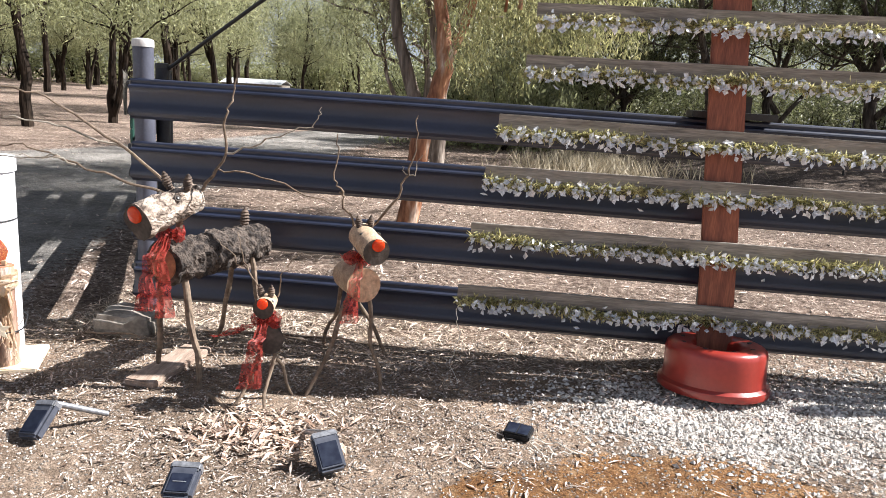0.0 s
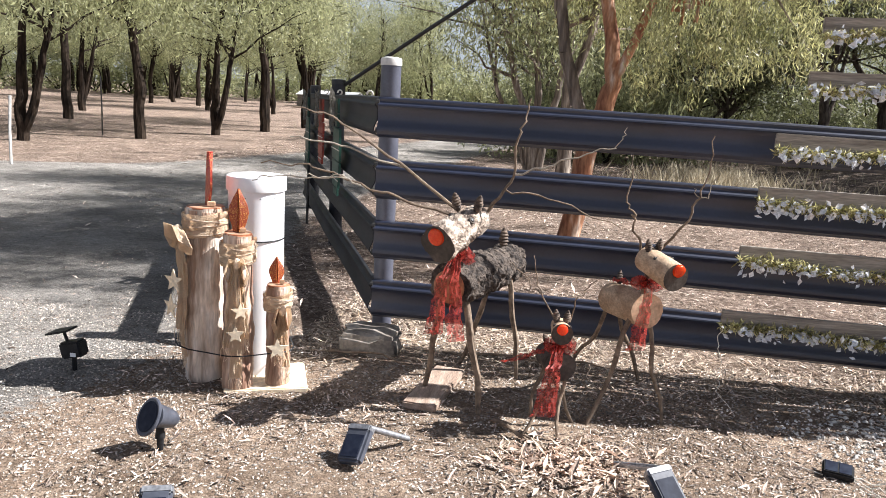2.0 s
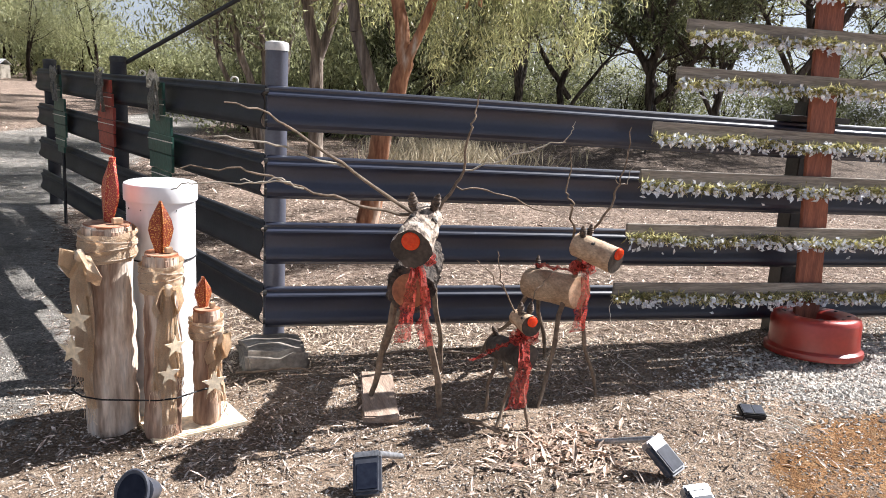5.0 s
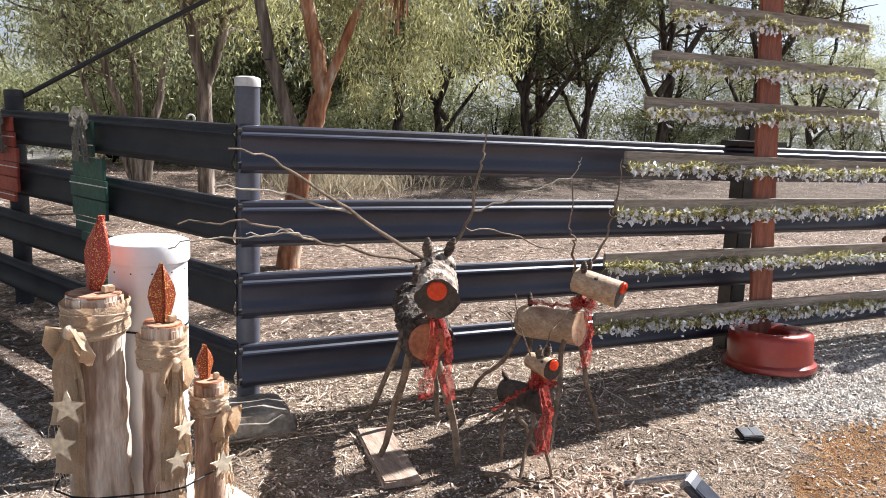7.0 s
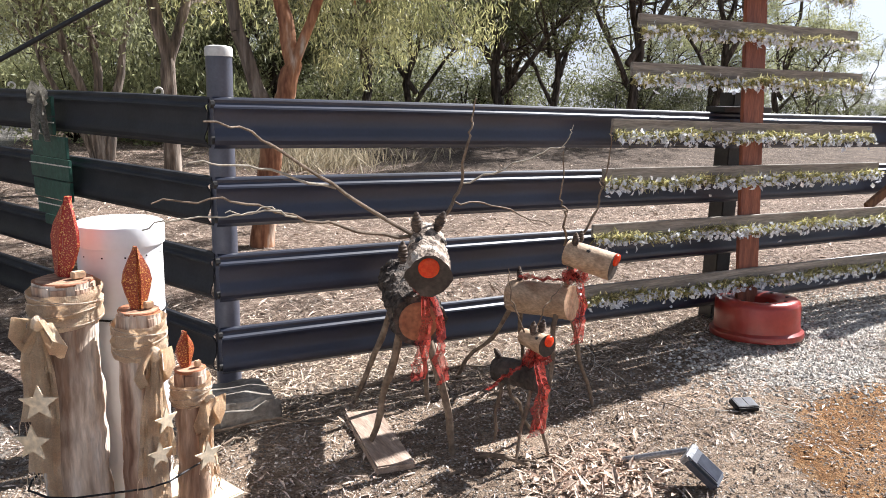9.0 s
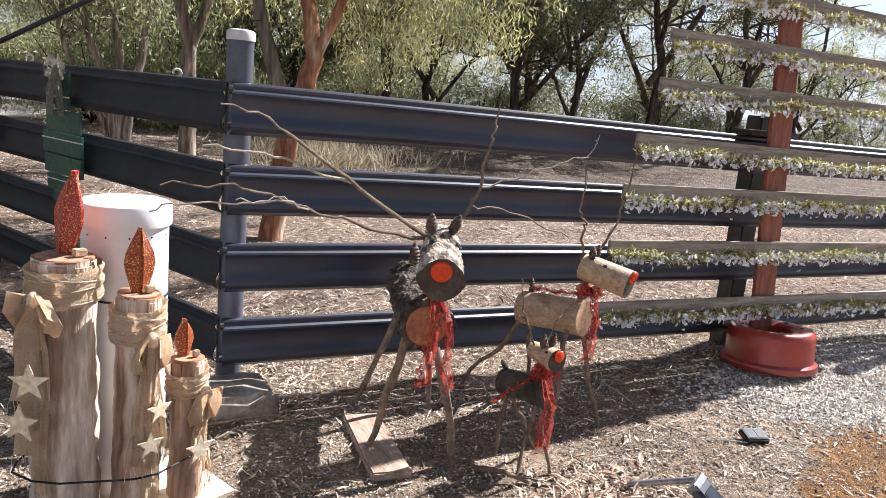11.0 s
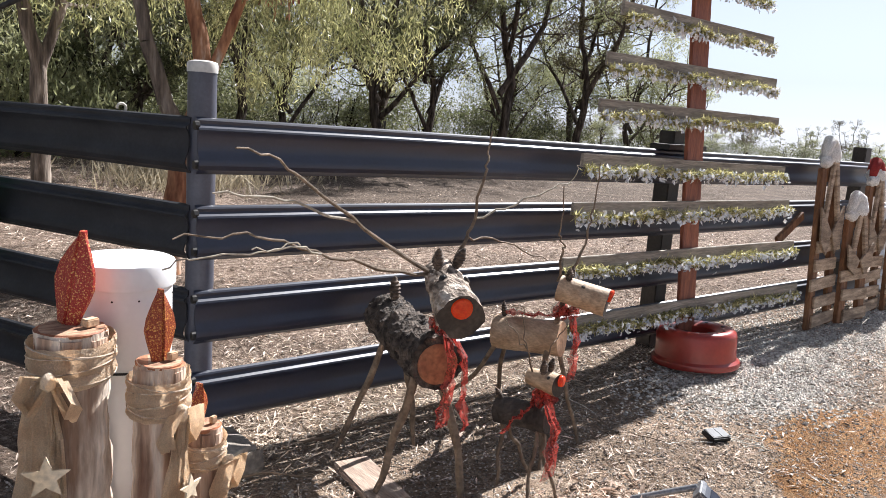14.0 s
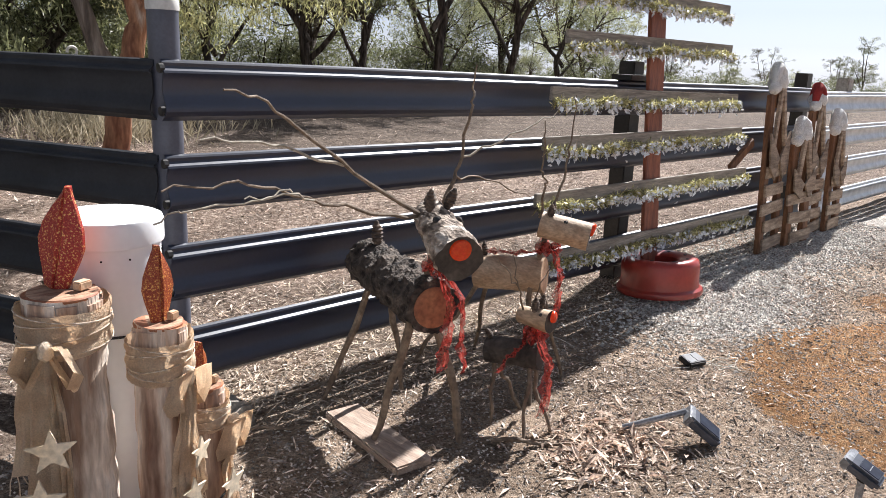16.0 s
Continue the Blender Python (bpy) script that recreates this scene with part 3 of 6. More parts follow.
def painted_board(f, top, material, label, shape):
    """A flat hanging ornament of painted slats, on the side fence."""
    t = thing("hanging_board", label, "decoration", "painted boards")
    o = Vector((-1.80, 4.50, 0)) + SD * f + Vector((-SD.y, SD.x, 0)) * 0.085
    m = Matrix.Translation(o) @ Matrix.Rotation(ang, 4, "Z")
    z = top
    for k, (w, h) in enumerate(shape):
        bm = bmesh.new()
        box(bm, (w, 0.018, h - 0.006), m @ Matrix.Translation((0.01 * (k % 2), 0, z - h / 2)), 0.003)
        part("slat", bm, material, t)
        if k % 2:
            bm = bmesh.new()
            tube(bm, [m @ Vector((-w / 2 - 0.01, 0.012, z - h * 0.3)), m @ Vector((w / 2 + 0.01, 0.012, z - h * 0.34))], 0.004, 6)
            part("cord", bm, CABLE, t, "thin pale cord")
        z -= h
    bm = bmesh.new()
    for s in (-1, 1):
        strip(bm, [m @ Vector((0, 0.03, top + 0.01)), m @ Vector((s * 0.06, 0.05, top + 0.05)), m @ Vector((s * 0.12, 0.05, top - 0.01)), m @ Vector((s * 0.05, 0.03, top - 0.03)), m @ Vector((0, 0.03, top + 0.01))], 0.06, (0, 0, 1), 0, 0.02, f)
        strip(bm, [m @ Vector((0, 0.035, top)), m @ Vector((s * 0.04, 0.05, top - 0.1)), m @ Vector((s * 0.07, 0.045, top - 0.24))], 0.06, (SD.x, SD.y, 0), 0, 0.03, f + s)
    part("bow", bm, LACE, t, "grey lace bow")
    return t


BELL = [(0.13, 0.11), (0.15, 0.10), (0.38, 0.12), (0.44, 0.12), (0.42, 0.11), (0.34, 0.09), (0.22, 0.06)]
SQ = [(0.28, 0.10), (0.36, 0.10), (0.42, 0.10), (0.42, 0.10), (0.40, 0.10), (0.30, 0.07)]
painted_board(1.34, 1.40, GREENP, "dark green painted slat ornament hung on the fence", BELL)
painted_board(2.56, 1.38, REDB, "dark red painted slat ornament hung on the fence", SQ)
painted_board(4.05, 1.38, GREENP, "dark green painted slat ornament with a lace bow", BELL)

# star pickets and a thin gate pole
for x, y, h, r, mt, lb in ((-3.475, 8.2, 1.46, 0.016, DARKST, "thin black steel pole beside the side fence"), (-9.6, 11.4, 1.1, 0.022, CAPW, "pale marker stake leaning by the driveway"),
                           (-12.6, 18.6, 1.5, 0.02, DARKST, "dark steel star picket in the paddock"), (7.2, 16.0, 1.1, 0.02, DARKST, "dark steel star picket in the paddock"),
                           (3.2, 15.0, 1.1, 0.02, DARKST, "dark steel star picket in the paddock"), (11.5, 17.0, 1.1, 0.02, DARKST, "dark steel star picket in the paddock")):
    bm = bmesh.new()
    z0 = float(ground_height(np.array(x), np.array(y)))
    tube(bm, [(x, y, z0 - 0.1), (x + 0.01, y, z0 + h * 0.5), (x + 0.05 * (h < 1.2), y, z0 + h)], r, 6)
    tagged(part("stake", bm, mt), lb, "stake", "stakes")

# ---- slat tree and wheel rim ----
slat_tree = thing("slat_tree", "tall tree shape of grey timber slats on a red-brown pole", "decoration")
PB, PT = Vector((1.515, 4.235, 0.02)), Vector((1.330, 4.360, 2.95))
bm = bmesh.new()
mid = (PB + PT) / 2
box(bm, (0.185, 0.026, (PT - PB).length), Matrix.Translation(mid) @ Matrix.Rotation(math.atan2(PT.x - PB.x, PT.z - PB.z), 4, "Y") @ Matrix.Rotation(-math.atan2(PT.y - PB.y, PT.z - PB.z), 4, "X"), 0.004)
part("pole", bm, POLER, slat_tree, "red-brown stained timber pole")
SLATS = [(0.116, 3.03, 0.447, 0.400), (0.165, 2.90, 0.788, 0.748), (0.220, 2.75, 1.092, 1.068), (0.272, 2.63, 1.360, 1.318), (0.390, 2.46, 1.664, 1.668), (0.425, 2.37, 1.920, 1.938), (0.530, 2.27, 2.204, 2.218), (0.63, 2.17, 2.48, 2.50)]
for si, (x0, x1, z0, z1) in enumerate(SLATS):
    a, b = Vector((x0, 4.190 + 0.0427 * z0, z0 - 0.037)), Vector((x1, 4.218 + 0.0427 * z1, z1 - 0.037))
    d = b - a
    m = Matrix.Translation((a + b) / 2) @ Matrix.Rotation(math.atan2(d.y, d.x), 4, "Z") @ Matrix.Rotation(-math.atan2(d.z, d.x), 4, "Y")
    bm = bmesh.new()
    box(bm, (d.length, 0.022, 0.074), m, 0.003)
    part("slat", bm, SLATW, slat_tree)
    g = thing("tinsel_garland", "green-gold tinsel garland with white foil flowers along a slat", "garland", "tinsel garlands")
    n = int(d.length * 1500)
    f = rng.random(n)
    sag = -0.046 + 0.010 * np.sin(f * 19 + si)
    c = np.array(a)[None] + np.array(d)[None] * f[:, None] + np.stack([np.zeros(n), np.full(n, -0.026), sag], -1)
    c += rng.normal(0, 1, (n, 3)) * [0.006, 0.006, 0.011]
    al = unit(rng.normal(0, 1, (n, 3)) + [0, -0.5, -0.2]) * rng.uniform(0.011, 0.024, n)[:, None]
    ac = unit(np.cross(al, rng.normal(0, 1, (n, 3)))) * rng.uniform(0.002, 0.005, n)[:, None]
    o = new("tinsel", quads_mesh("tinsel", c + al * 0.8, al, ac, unit(np.cross(al, ac)) * 0.003, FOIL))
    o.parent = g
    o["kind"] = "stuff"
    n = int(d.length * 150)
    f = rng.random(n)
    c = np.array(a)[None] + np.array(d)[None] * f[:, None] + np.stack([np.zeros(n), np.full(n, -0.045), -0.064 + rng.normal(0, 0.020, n)], -1)
    c[:, 1] += rng.normal(0, 0.008, n)
    al = unit(rng.normal(0, 1, (n, 3)) * [1, 0.5, 1]) * rng.uniform(0.010, 0.025, n)[:, None]
    ac = unit(np.cross(al, rng.normal(0, 0.5, (n, 3)) + [0, 1, 0])) * rng.uniform(0.007, 0.018, n)[:, None]
    o = new("foil_blossom", quads_mesh("foil_blossom", c, al, ac, unit(np.cross(al, ac)) * 0.005, SILVER))
    o.parent = g
    o["label"], o["kind"] = "white foil flower petals", "stuff"
    bm = bmesh.new()
    tube(bm, [a + d * (k / 14) + Vector((0, -0.026, -0.046 + 0.010 * math.sin(k / 14 * 19 + si))) for k in range(15)], 0.004, 5)
    part("garland_core", bm, TWIG, g)

rim = thing("truck_wheel_rim", "red painted steel truck wheel rim lying flat on gravel", "wheel rim")
WM = Matrix.Translation((1.490, 4.130, 0.015)) @ Matrix.Rotation(radians(-4), 4, "X")
bm = bmesh.new()
R = 0.268
lathe(bm, [(R - 0.02, 0.0), (R + 0.012, 0.0), (R + 0.016, 0.018), (R + 0.012, 0.036), (R - 0.008, 0.05), (R - 0.012, 0.10), (R - 0.012, 0.20), (R - 0.018, 0.222), (R - 0.035, 0.236), (R - 0.06, 0.242),
           (R - 0.10, 0.235), (R - 0.135, 0.228), (R - 0.148, 0.215), (R - 0.150, 0.17), (R - 0.146, 0.165), (R - 0.06, 0.19), (R - 0.03, 0.18), (R - 0.025, 0.02), (R - 0.02, 0.0)], 56, m=WM)
bmesh.ops.recalc_face_normals(bm, faces=bm.faces)
part("rim", bm, REDP, rim)
# Dark discs on the surface stand in for the shade inside bolt holes.
for k in range(8):
    a = 2 * math.pi * k / 8 + 0.2
    bm = bmesh.new()
    lathe(bm, [(0.0001, 0.241), (0.011, 0.241), (0.013, 0.237), (0.013, 0.228)], 12, m=WM @ Matrix.Translation(((R - 0.085) * math.cos(a), (R - 0.085) * math.sin(a), 0.0)))
    part("bolt_hole_dark_disc", bm, DARKST, rim)

# ---- log reindeer ----
MI = dict(bark=0, pale=1, cut=2, dark=3, twig=4, cone=5, eye=6, nose=7, cuto=8, twigl=9)


def reindeer_mats(bark, pale):
    return [bark, pale, CUT, CUTD, TWIG, CONE, EYE, NOSE, CUTO, TWIGL]


def log(bm, a, b, ra, rb, mi, cap_a, cap_b, rough=0.08, seg=22, n=12, rscale=14):
    a, b = Vector(a), Vector(b)
    pts = [a.lerp(b, i / n) for i in range(n + 1)]
    rr = [ra + (rb - ra) * i / n for i in range(n + 1)]
    rings = tube(bm, pts, rr, seg, mi, None, rough, rscale)
    bm.faces.ensure_lookup_table()
    bm.faces[-2].material_index, bm.faces[-1].material_index = cap_a, cap_b


def cone(bm, base, tip, r):
    """A pine cone with rows of scales."""
    base, tip = Vector(base), Vector(tip)
    d = tip - base
    pts, rr = [], []
    for i in range(15):
        f = i / 14
        prof = math.sin(math.pi * (0.12 + 0.86 * f)) ** 0.7
        pts.append(base + d * f)
        rr.append(max(0.002, r * prof * (1.12 if i % 2 else 0.84)))
    tube(bm, pts, rr, 10, MI["cone"], None, 0.18, 60)


def disc(bm, c, nrm, r, depth, mi, seg=24):
    c, nrm = Vector(c), Vector(nrm).normalized()
    tube(bm, [c - nrm * depth, c, c + nrm * depth * 0.7, c + nrm * depth], [r, r, r * 0.93, r * 0.8], seg, mi)


def eye_ring(bm, c, nrm, r):
    disc(bm, c, nrm, r, 0.004, MI["dark"], 14)
    disc(bm, Vector(c) + Vector(nrm).normalized() * 0.004, nrm, r * 0.6, 0.003, MI["eye"], 12)


def leg(bm, a, b, r, seed):
    pts = bent(a, b, 8, 0.022, seed)
    tube(bm, pts, [0.78 * r * (1.1 - 0.3 * i / 8) * (1.15 if i in (3, 6) else 1) for i in range(9)], 9, MI["twig"], None, 0.12, 30)


def branch(bm, pts, r0, r1, mi=4, seed=0):
    fine = []
    pts = [Vector(p) for p in pts]
    for a, b in zip(pts, pts[1:]):
        fine += bent(a, b, 4, 0.016, seed)[:-1]
        seed += 1
    fine.append(pts[-1])
    n = len(fine)
    tube(bm, fine, [0.76 * (r0 + (r1 - r0) * i / (n - 1)) for i in range(n)], 7, mi, None, 0.12, 40)


PART_LABELS = dict(nose="round orange reflector nose", ear="pine cone ear", tail="upright pine cone tail", antler="thin crooked twig antler", cut_face="sawn orange-brown end face")


def deer_part(deer, name, coat, shape, *sizes):
    bm = bmesh.new()
    shape(bm, *sizes)
    ob = part(name, bm, coat, deer, PART_LABELS[name] if name in PART_LABELS else "")
    return ob


# large reindeer
coat = reindeer_mats(BARKG, mat("pale_bark_head", (0.085, 0.058, 0.042), (0.42, 0.335, 0.265), 17, 0.85, 1.0, 50, stretch=(1.6, 0.7, 1.6), bdist=0.02, c3=(0.62, 0.56, 0.49)))
deer = thing("log_reindeer", "large log reindeer with rough bark body, twig antlers and orange nose", "decoration", "log reindeer")
deer_part(deer, "body", coat, log, (-1.228, 3.575, 0.600), (-0.995, 4.235, 0.600), 0.103, 0.097, MI["bark"], MI["bark"], MI["cut"], 0.22, 56, 52, 27)
deer_part(deer, "cut_face", coat, disc, (-1.230, 3.570, 0.600), (-0.333, -0.943, 0), 0.078, 0.006, MI["cuto"])
deer_part(deer, "head", coat, log, (-1.128, 3.715, 0.905), (-1.268, 3.420, 0.822), 0.066, 0.084, MI["pale"], MI["cut"], MI["dark"], 0.15, 36, 24, 24)
deer_part(deer, "neck", coat, branch, [(-1.195, 3.65, 0.66), (-1.175, 3.64, 0.78), (-1.18, 3.62, 0.84)], 0.022, 0.022)
deer_part(deer, "nose", coat, disc, (-1.276, 3.408, 0.855), (-0.40, -0.90, -0.15), 0.039, 0.008, MI["nose"])
deer_part(deer, "eye", coat, eye_ring, (-1.238, 3.565, 0.928), (-0.75, -0.35, 0.75), 0.017)
deer_part(deer, "eye", coat, eye_ring, (-1.140, 3.545, 0.918), (0.75, -0.5, 0.65), 0.017)
deer_part(deer, "ear", coat, cone, (-1.215, 3.630, 0.945), (-1.232, 3.605, 1.030), 0.021)
deer_part(deer, "ear", coat, cone, (-1.130, 3.628, 0.945), (-1.112, 3.602, 1.025), 0.021)
deer_part(deer, "tail", coat, cone, (-1.030, 4.125, 0.690), (-1.030, 4.135, 0.800), 0.025)
deer_part(deer, "leg", coat, leg, (-1.275, 3.635, 0.56), (-1.345, 3.755, 0.045), 0.020, 1)
deer_part(deer, "leg", coat, leg, (-1.160, 3.640, 0.54), (-1.055, 3.565, -0.02), 0.021, 2)
deer_part(deer, "leg", coat, leg, (-1.075, 4.100, 0.56), (-1.245, 4.235, -0.02), 0.018, 3)
deer_part(deer, "leg", coat, leg, (-0.985, 4.100, 0.55), (-0.905, 4.075, -0.02), 0.017, 4)
deer_part(deer, "antler", coat, branch, [(-1.205, 3.690, 0.925), (-1.453, 3.765, 1.082), (-1.714, 3.735, 1.255), (-1.83, 3.70, 1.33), (-2.005, 3.641, 1.366)], 0.0115, 0.004, 4, 1)
deer_part(deer, "antler", coat, branch, [(-1.500, 3.760, 1.112), (-1.699, 3.73, 1.171), (-1.899, 3.72, 1.212), (-2.044, 3.71, 1.224)], 0.0075, 0.004, 9, 5)
deer_part(deer, "antler", coat, branch, [(-1.205, 3.700, 0.915), (-1.441, 3.69, 0.951), (-1.583, 3.68, 0.995), (-1.818, 3.68, 1.074), (-1.988, 3.68, 1.103), (-2.175, 3.68, 1.095)], 0.010, 0.0035, 4, 9)
deer_part(deer, "antler", coat, branch, [(-1.684, 3.67, 1.024), (-1.80, 3.67, 1.055), (-1.941, 3.66, 1.040), (-2.133, 3.66, 1.035), (-2.21, 3.66, 1.012)], 0.0055, 0.003, 9, 14)
deer_part(deer, "antler", coat, branch, [(-1.760, 3.68, 1.056), (-1.86, 3.66, 1.052), (-1.942, 3.65, 1.057)], 0.004, 0.003, 9, 17)
deer_part(deer, "antler", coat, branch, [(-1.105, 3.680, 0.930), (-1.035, 3.700, 1.010), (-0.975, 3.706, 1.118), (-0.967, 3.680, 1.285), (-0.938, 3.696, 1.360), (-0.925, 3.700, 1.460)], 0.012, 0.004, 4, 20)
deer_part(deer, "antler", coat, branch, [(-0.975, 3.706, 1.118), (-0.80, 3.66, 1.175), (-0.66, 3.62, 1.238), (-0.542, 3.603, 1.268)], 0.0065, 0.003, 9, 24)
deer_part(deer, "antler", coat, branch, [(-1.010, 3.700, 1.045), (-0.86, 3.72, 1.03), (-0.66, 3.74, 0.965), (-0.480, 3.746, 0.905)], 0.006, 0.003, 4, 28)
deer_part(deer, "antler", coat, branch, [(-0.56, 3.605, 1.265), (-0.52, 3.60, 1.32), (-0.505, 3.60, 1.36)], 0.003, 0.002, 9, 31)

# middle reindeer
coat = reindeer_mats(BARKG, PALEWOOD)
deer = thing("log_reindeer", "middle-sized reindeer of smooth pale debarked logs", "decoration", "log reindeer")
deer_part(deer, "body", coat, log, (-0.318, 3.762, 0.522), (-0.455, 4.063, 0.496), 0.083, 0.080, MI["pale"], MI["cut"], MI["cut"], 0.04, 24, 12)
deer_part(deer, "head", coat, log, (-0.345, 3.787, 0.764), (-0.236, 3.590, 0.726), 0.061, 0.064, MI["pale"], MI["pale"], MI["dark"], 0.04, 22, 8)
deer_part(deer, "neck", coat, branch, [(-0.345, 3.79, 0.58), (-0.335, 3.765, 0.70), (-0.335, 3.75, 0.76)], 0.018, 0.018)
deer_part(deer, "nose", coat, disc, (-0.226, 3.582, 0.758), (0.44, -0.86, -0.28), 0.030, 0.008, MI["nose"])
deer_part(deer, "eye", coat, eye_ring, (-0.322, 3.668, 0.788), (-0.75, -0.2, 0.75), 0.013)
deer_part(deer, "eye", coat, eye_ring, (-0.245, 3.705, 0.788), (0.75, 0.2, 0.7), 0.013)
deer_part(deer, "ear", coat, cone, (-0.345, 3.735, 0.803), (-0.350, 3.725, 0.868), 0.017)
deer_part(deer, "ear", coat, cone, (-0.300, 3.765, 0.803), (-0.292, 3.757, 0.868), 0.017)
deer_part(deer, "tail", coat, cone, (-0.432, 4.035, 0.566), (-0.430, 4.05, 0.648), 0.015)
deer_part(deer, "leg", coat, leg, (-0.385, 3.790, 0.48), (-0.562, 3.610, -0.02), 0.015, 11)
deer_part(deer, "leg", coat, leg, (-0.300, 3.800, 0.47), (-0.205, 3.690, -0.02), 0.013, 12)
deer_part(deer, "leg", coat, leg, (-0.480, 4.020, 0.46), (-0.635, 4.300, -0.02), 0.014, 13)
deer_part(deer, "leg", coat, leg, (-0.420, 4.020, 0.45), (-0.260, 4.230, -0.02), 0.014, 14)
deer_part(deer, "antler", coat, branch, [(-0.378, 3.772, 0.800), (-0.425, 3.72, 0.935), (-0.420, 3.71, 0.975), (-0.466, 3.715, 1.028), (-0.449, 3.72, 1.165), (-0.457, 3.72, 1.240)], 0.008, 0.003, 4, 40)
deer_part(deer, "antler", coat, branch, [(-0.300, 3.785, 0.800), (-0.172, 3.80, 0.955), (-0.132, 3.81, 1.060), (-0.105, 3.82, 1.224), (-0.101, 3.82, 1.340)], 0.009, 0.003, 4, 44)
deer_part(deer, "antler", coat, branch, [(-0.132, 3.81, 1.060), (-0.095, 3.80, 1.09), (-0.07, 3.80, 1.16)], 0.004, 0.002, 9, 48)
deer_part(deer, "antler", coat, branch, [(-0.132, 3.81, 1.060), (-0.165, 3.81, 1.10)], 0.004, 0.002, 9, 49)

# small reindeer
coat = reindeer_mats(BARKD, PALEWOOD)
deer = thing("log_reindeer", "small log reindeer with dark bark body and pine cone ears", "decoration", "log reindeer")
deer_part(deer, "body", coat, log, (-0.688, 3.478, 0.305), (-0.765, 3.700, 0.290), 0.060, 0.057, MI["bark"], MI["dark"], MI["dark"], 0.10, 20, 10)
deer_part(deer, "head", coat, log, (-0.722, 3.572, 0.470), (-0.706, 3.428, 0.470), 0.036, 0.047, MI["pale"], MI["cut"], MI["dark"], 0.06, 18, 6)
deer_part(deer, "neck", coat, branch, [(-0.712, 3.53, 0.35), (-0.708, 3.525, 0.44)], 0.014, 0.014)
deer_part(deer, "nose", coat, disc, (-0.706, 3.414, 0.494), (0.25, -0.95, 0.0), 0.024, 0.007, MI["nose"])
deer_part(deer, "ear", coat, cone, (-0.734, 3.492, 0.502), (-0.740, 3.482, 0.566), 0.016)
deer_part(deer, "ear", coat, cone, (-0.694, 3.497, 0.502), (-0.687, 3.485, 0.566), 0.016)
deer_part(deer, "tail", coat, cone, (-0.765, 3.68, 0.342), (-0.785, 3.70, 0.385), 0.014)
deer_part(deer, "eye", coat, eye_ring, (-0.740, 3.455, 0.500), (-0.7, -0.5, 0.6), 0.008)
deer_part(deer, "eye", coat, eye_ring, (-0.676, 3.460, 0.498), (0.7, -0.4, 0.6), 0.008)
deer_part(deer, "leg", coat, leg, (-0.715, 3.510, 0.27), (-0.845, 3.415, -0.015), 0.011, 21)
deer_part(deer, "leg", coat, leg, (-0.680, 3.520, 0.26), (-0.690, 3.397, -0.015), 0.011, 22)
deer_part(deer, "leg", coat, leg, (-0.770, 3.660, 0.25), (-0.825, 3.610, -0.015), 0.011, 23)
deer_part(deer, "leg", coat, leg, (-0.735, 3.660, 0.25), (-0.615, 3.615, -0.015), 0.011, 24)
deer_part(deer, "antler", coat, branch, [(-0.735, 3.545, 0.490), (-0.805, 3.525, 0.610), (-0.835, 3.52, 0.700), (-0.855, 3.52, 0.790)], 0.0055, 0.002, 4, 60)
deer_part(deer, "antler", coat, branch, [(-0.805, 3.525, 0.610), (-0.89, 3.52, 0.70), (-0.95, 3.52, 0.750)], 0.004, 0.002, 4, 63)
deer_part(deer, "antler", coat, branch, [(-0.675, 3.545, 0.495), (-0.660, 3.53, 0.60), (-0.612, 3.51, 0.665), (-0.567, 3.50, 0.715)], 0.005, 0.002, 4, 66)


def scarf(neck, r, tails, label, width):
    t = thing("ribbon_scarf", label, "ribbon", "organza ribbons")
    bm = bmesh.new()
    neck = Vector(neck)
    ring = [neck + Vector((r * math.cos(a), r * math.sin(a), 0.012 * math.sin(2 * a))) for a in np.linspace(0, 2 * math.pi, 15)]
    strip(bm, ring, width * 0.7, (0, 0, 1), 0, 0.012, 1)
    part("neck_wrap", bm, ORGANZA, t)
    bm = bmesh.new()
    c = neck + Vector((0.0, -r - 0.004, 0))
    for s in (-1, 1, -1.5, 1.4):
        strip(bm, [c, c + Vector((s * 0.028, -0.012, 0.02)), c + Vector((s * 0.05, -0.01, 0.0)), c + Vector((s * 0.03, -0.006, -0.02)), c], width * 0.6, (0, 0.3, 1), 0, 0.010, int(s * 3) + 5)
    part("knot", bm, ORGANZA, t)
    for k, pts in enumerate(tails):
        bm = bmesh.new()
        fine = []
        P = [Vector(p) for p in pts]
        for a, b in zip(P, P[1:]):
            fine += bent(a, b, 4, 0.012, k + 3)[:-1]
        fine.append(P[-1])
        strip(bm, fine, [width * (0.55 + 1.0 * i / len(fine)) for i in range(len(fine))], (1, 0.2 + 0.4 * k, 0), 0, 0.022, k + 7, 0.001, 6)
        part("tail", bm, ORGANZA, t)
    return t


scarf((-1.186, 3.625, 0.745), 0.040, [[(-1.215, 3.570, 0.74), (-1.250, 3.475, 0.66), (-1.262, 3.470, 0.56), (-1.272, 3.475, 0.47), (-1.285, 3.47, 0.40)], [(-1.195, 3.570, 0.735), (-1.195, 3.465, 0.65), (-1.180, 3.470, 0.55), (-1.188, 3.47, 0.48), (-1.170, 3.46, 0.38)]], "sheer red organza scarf round the large reindeer's neck", 0.060)
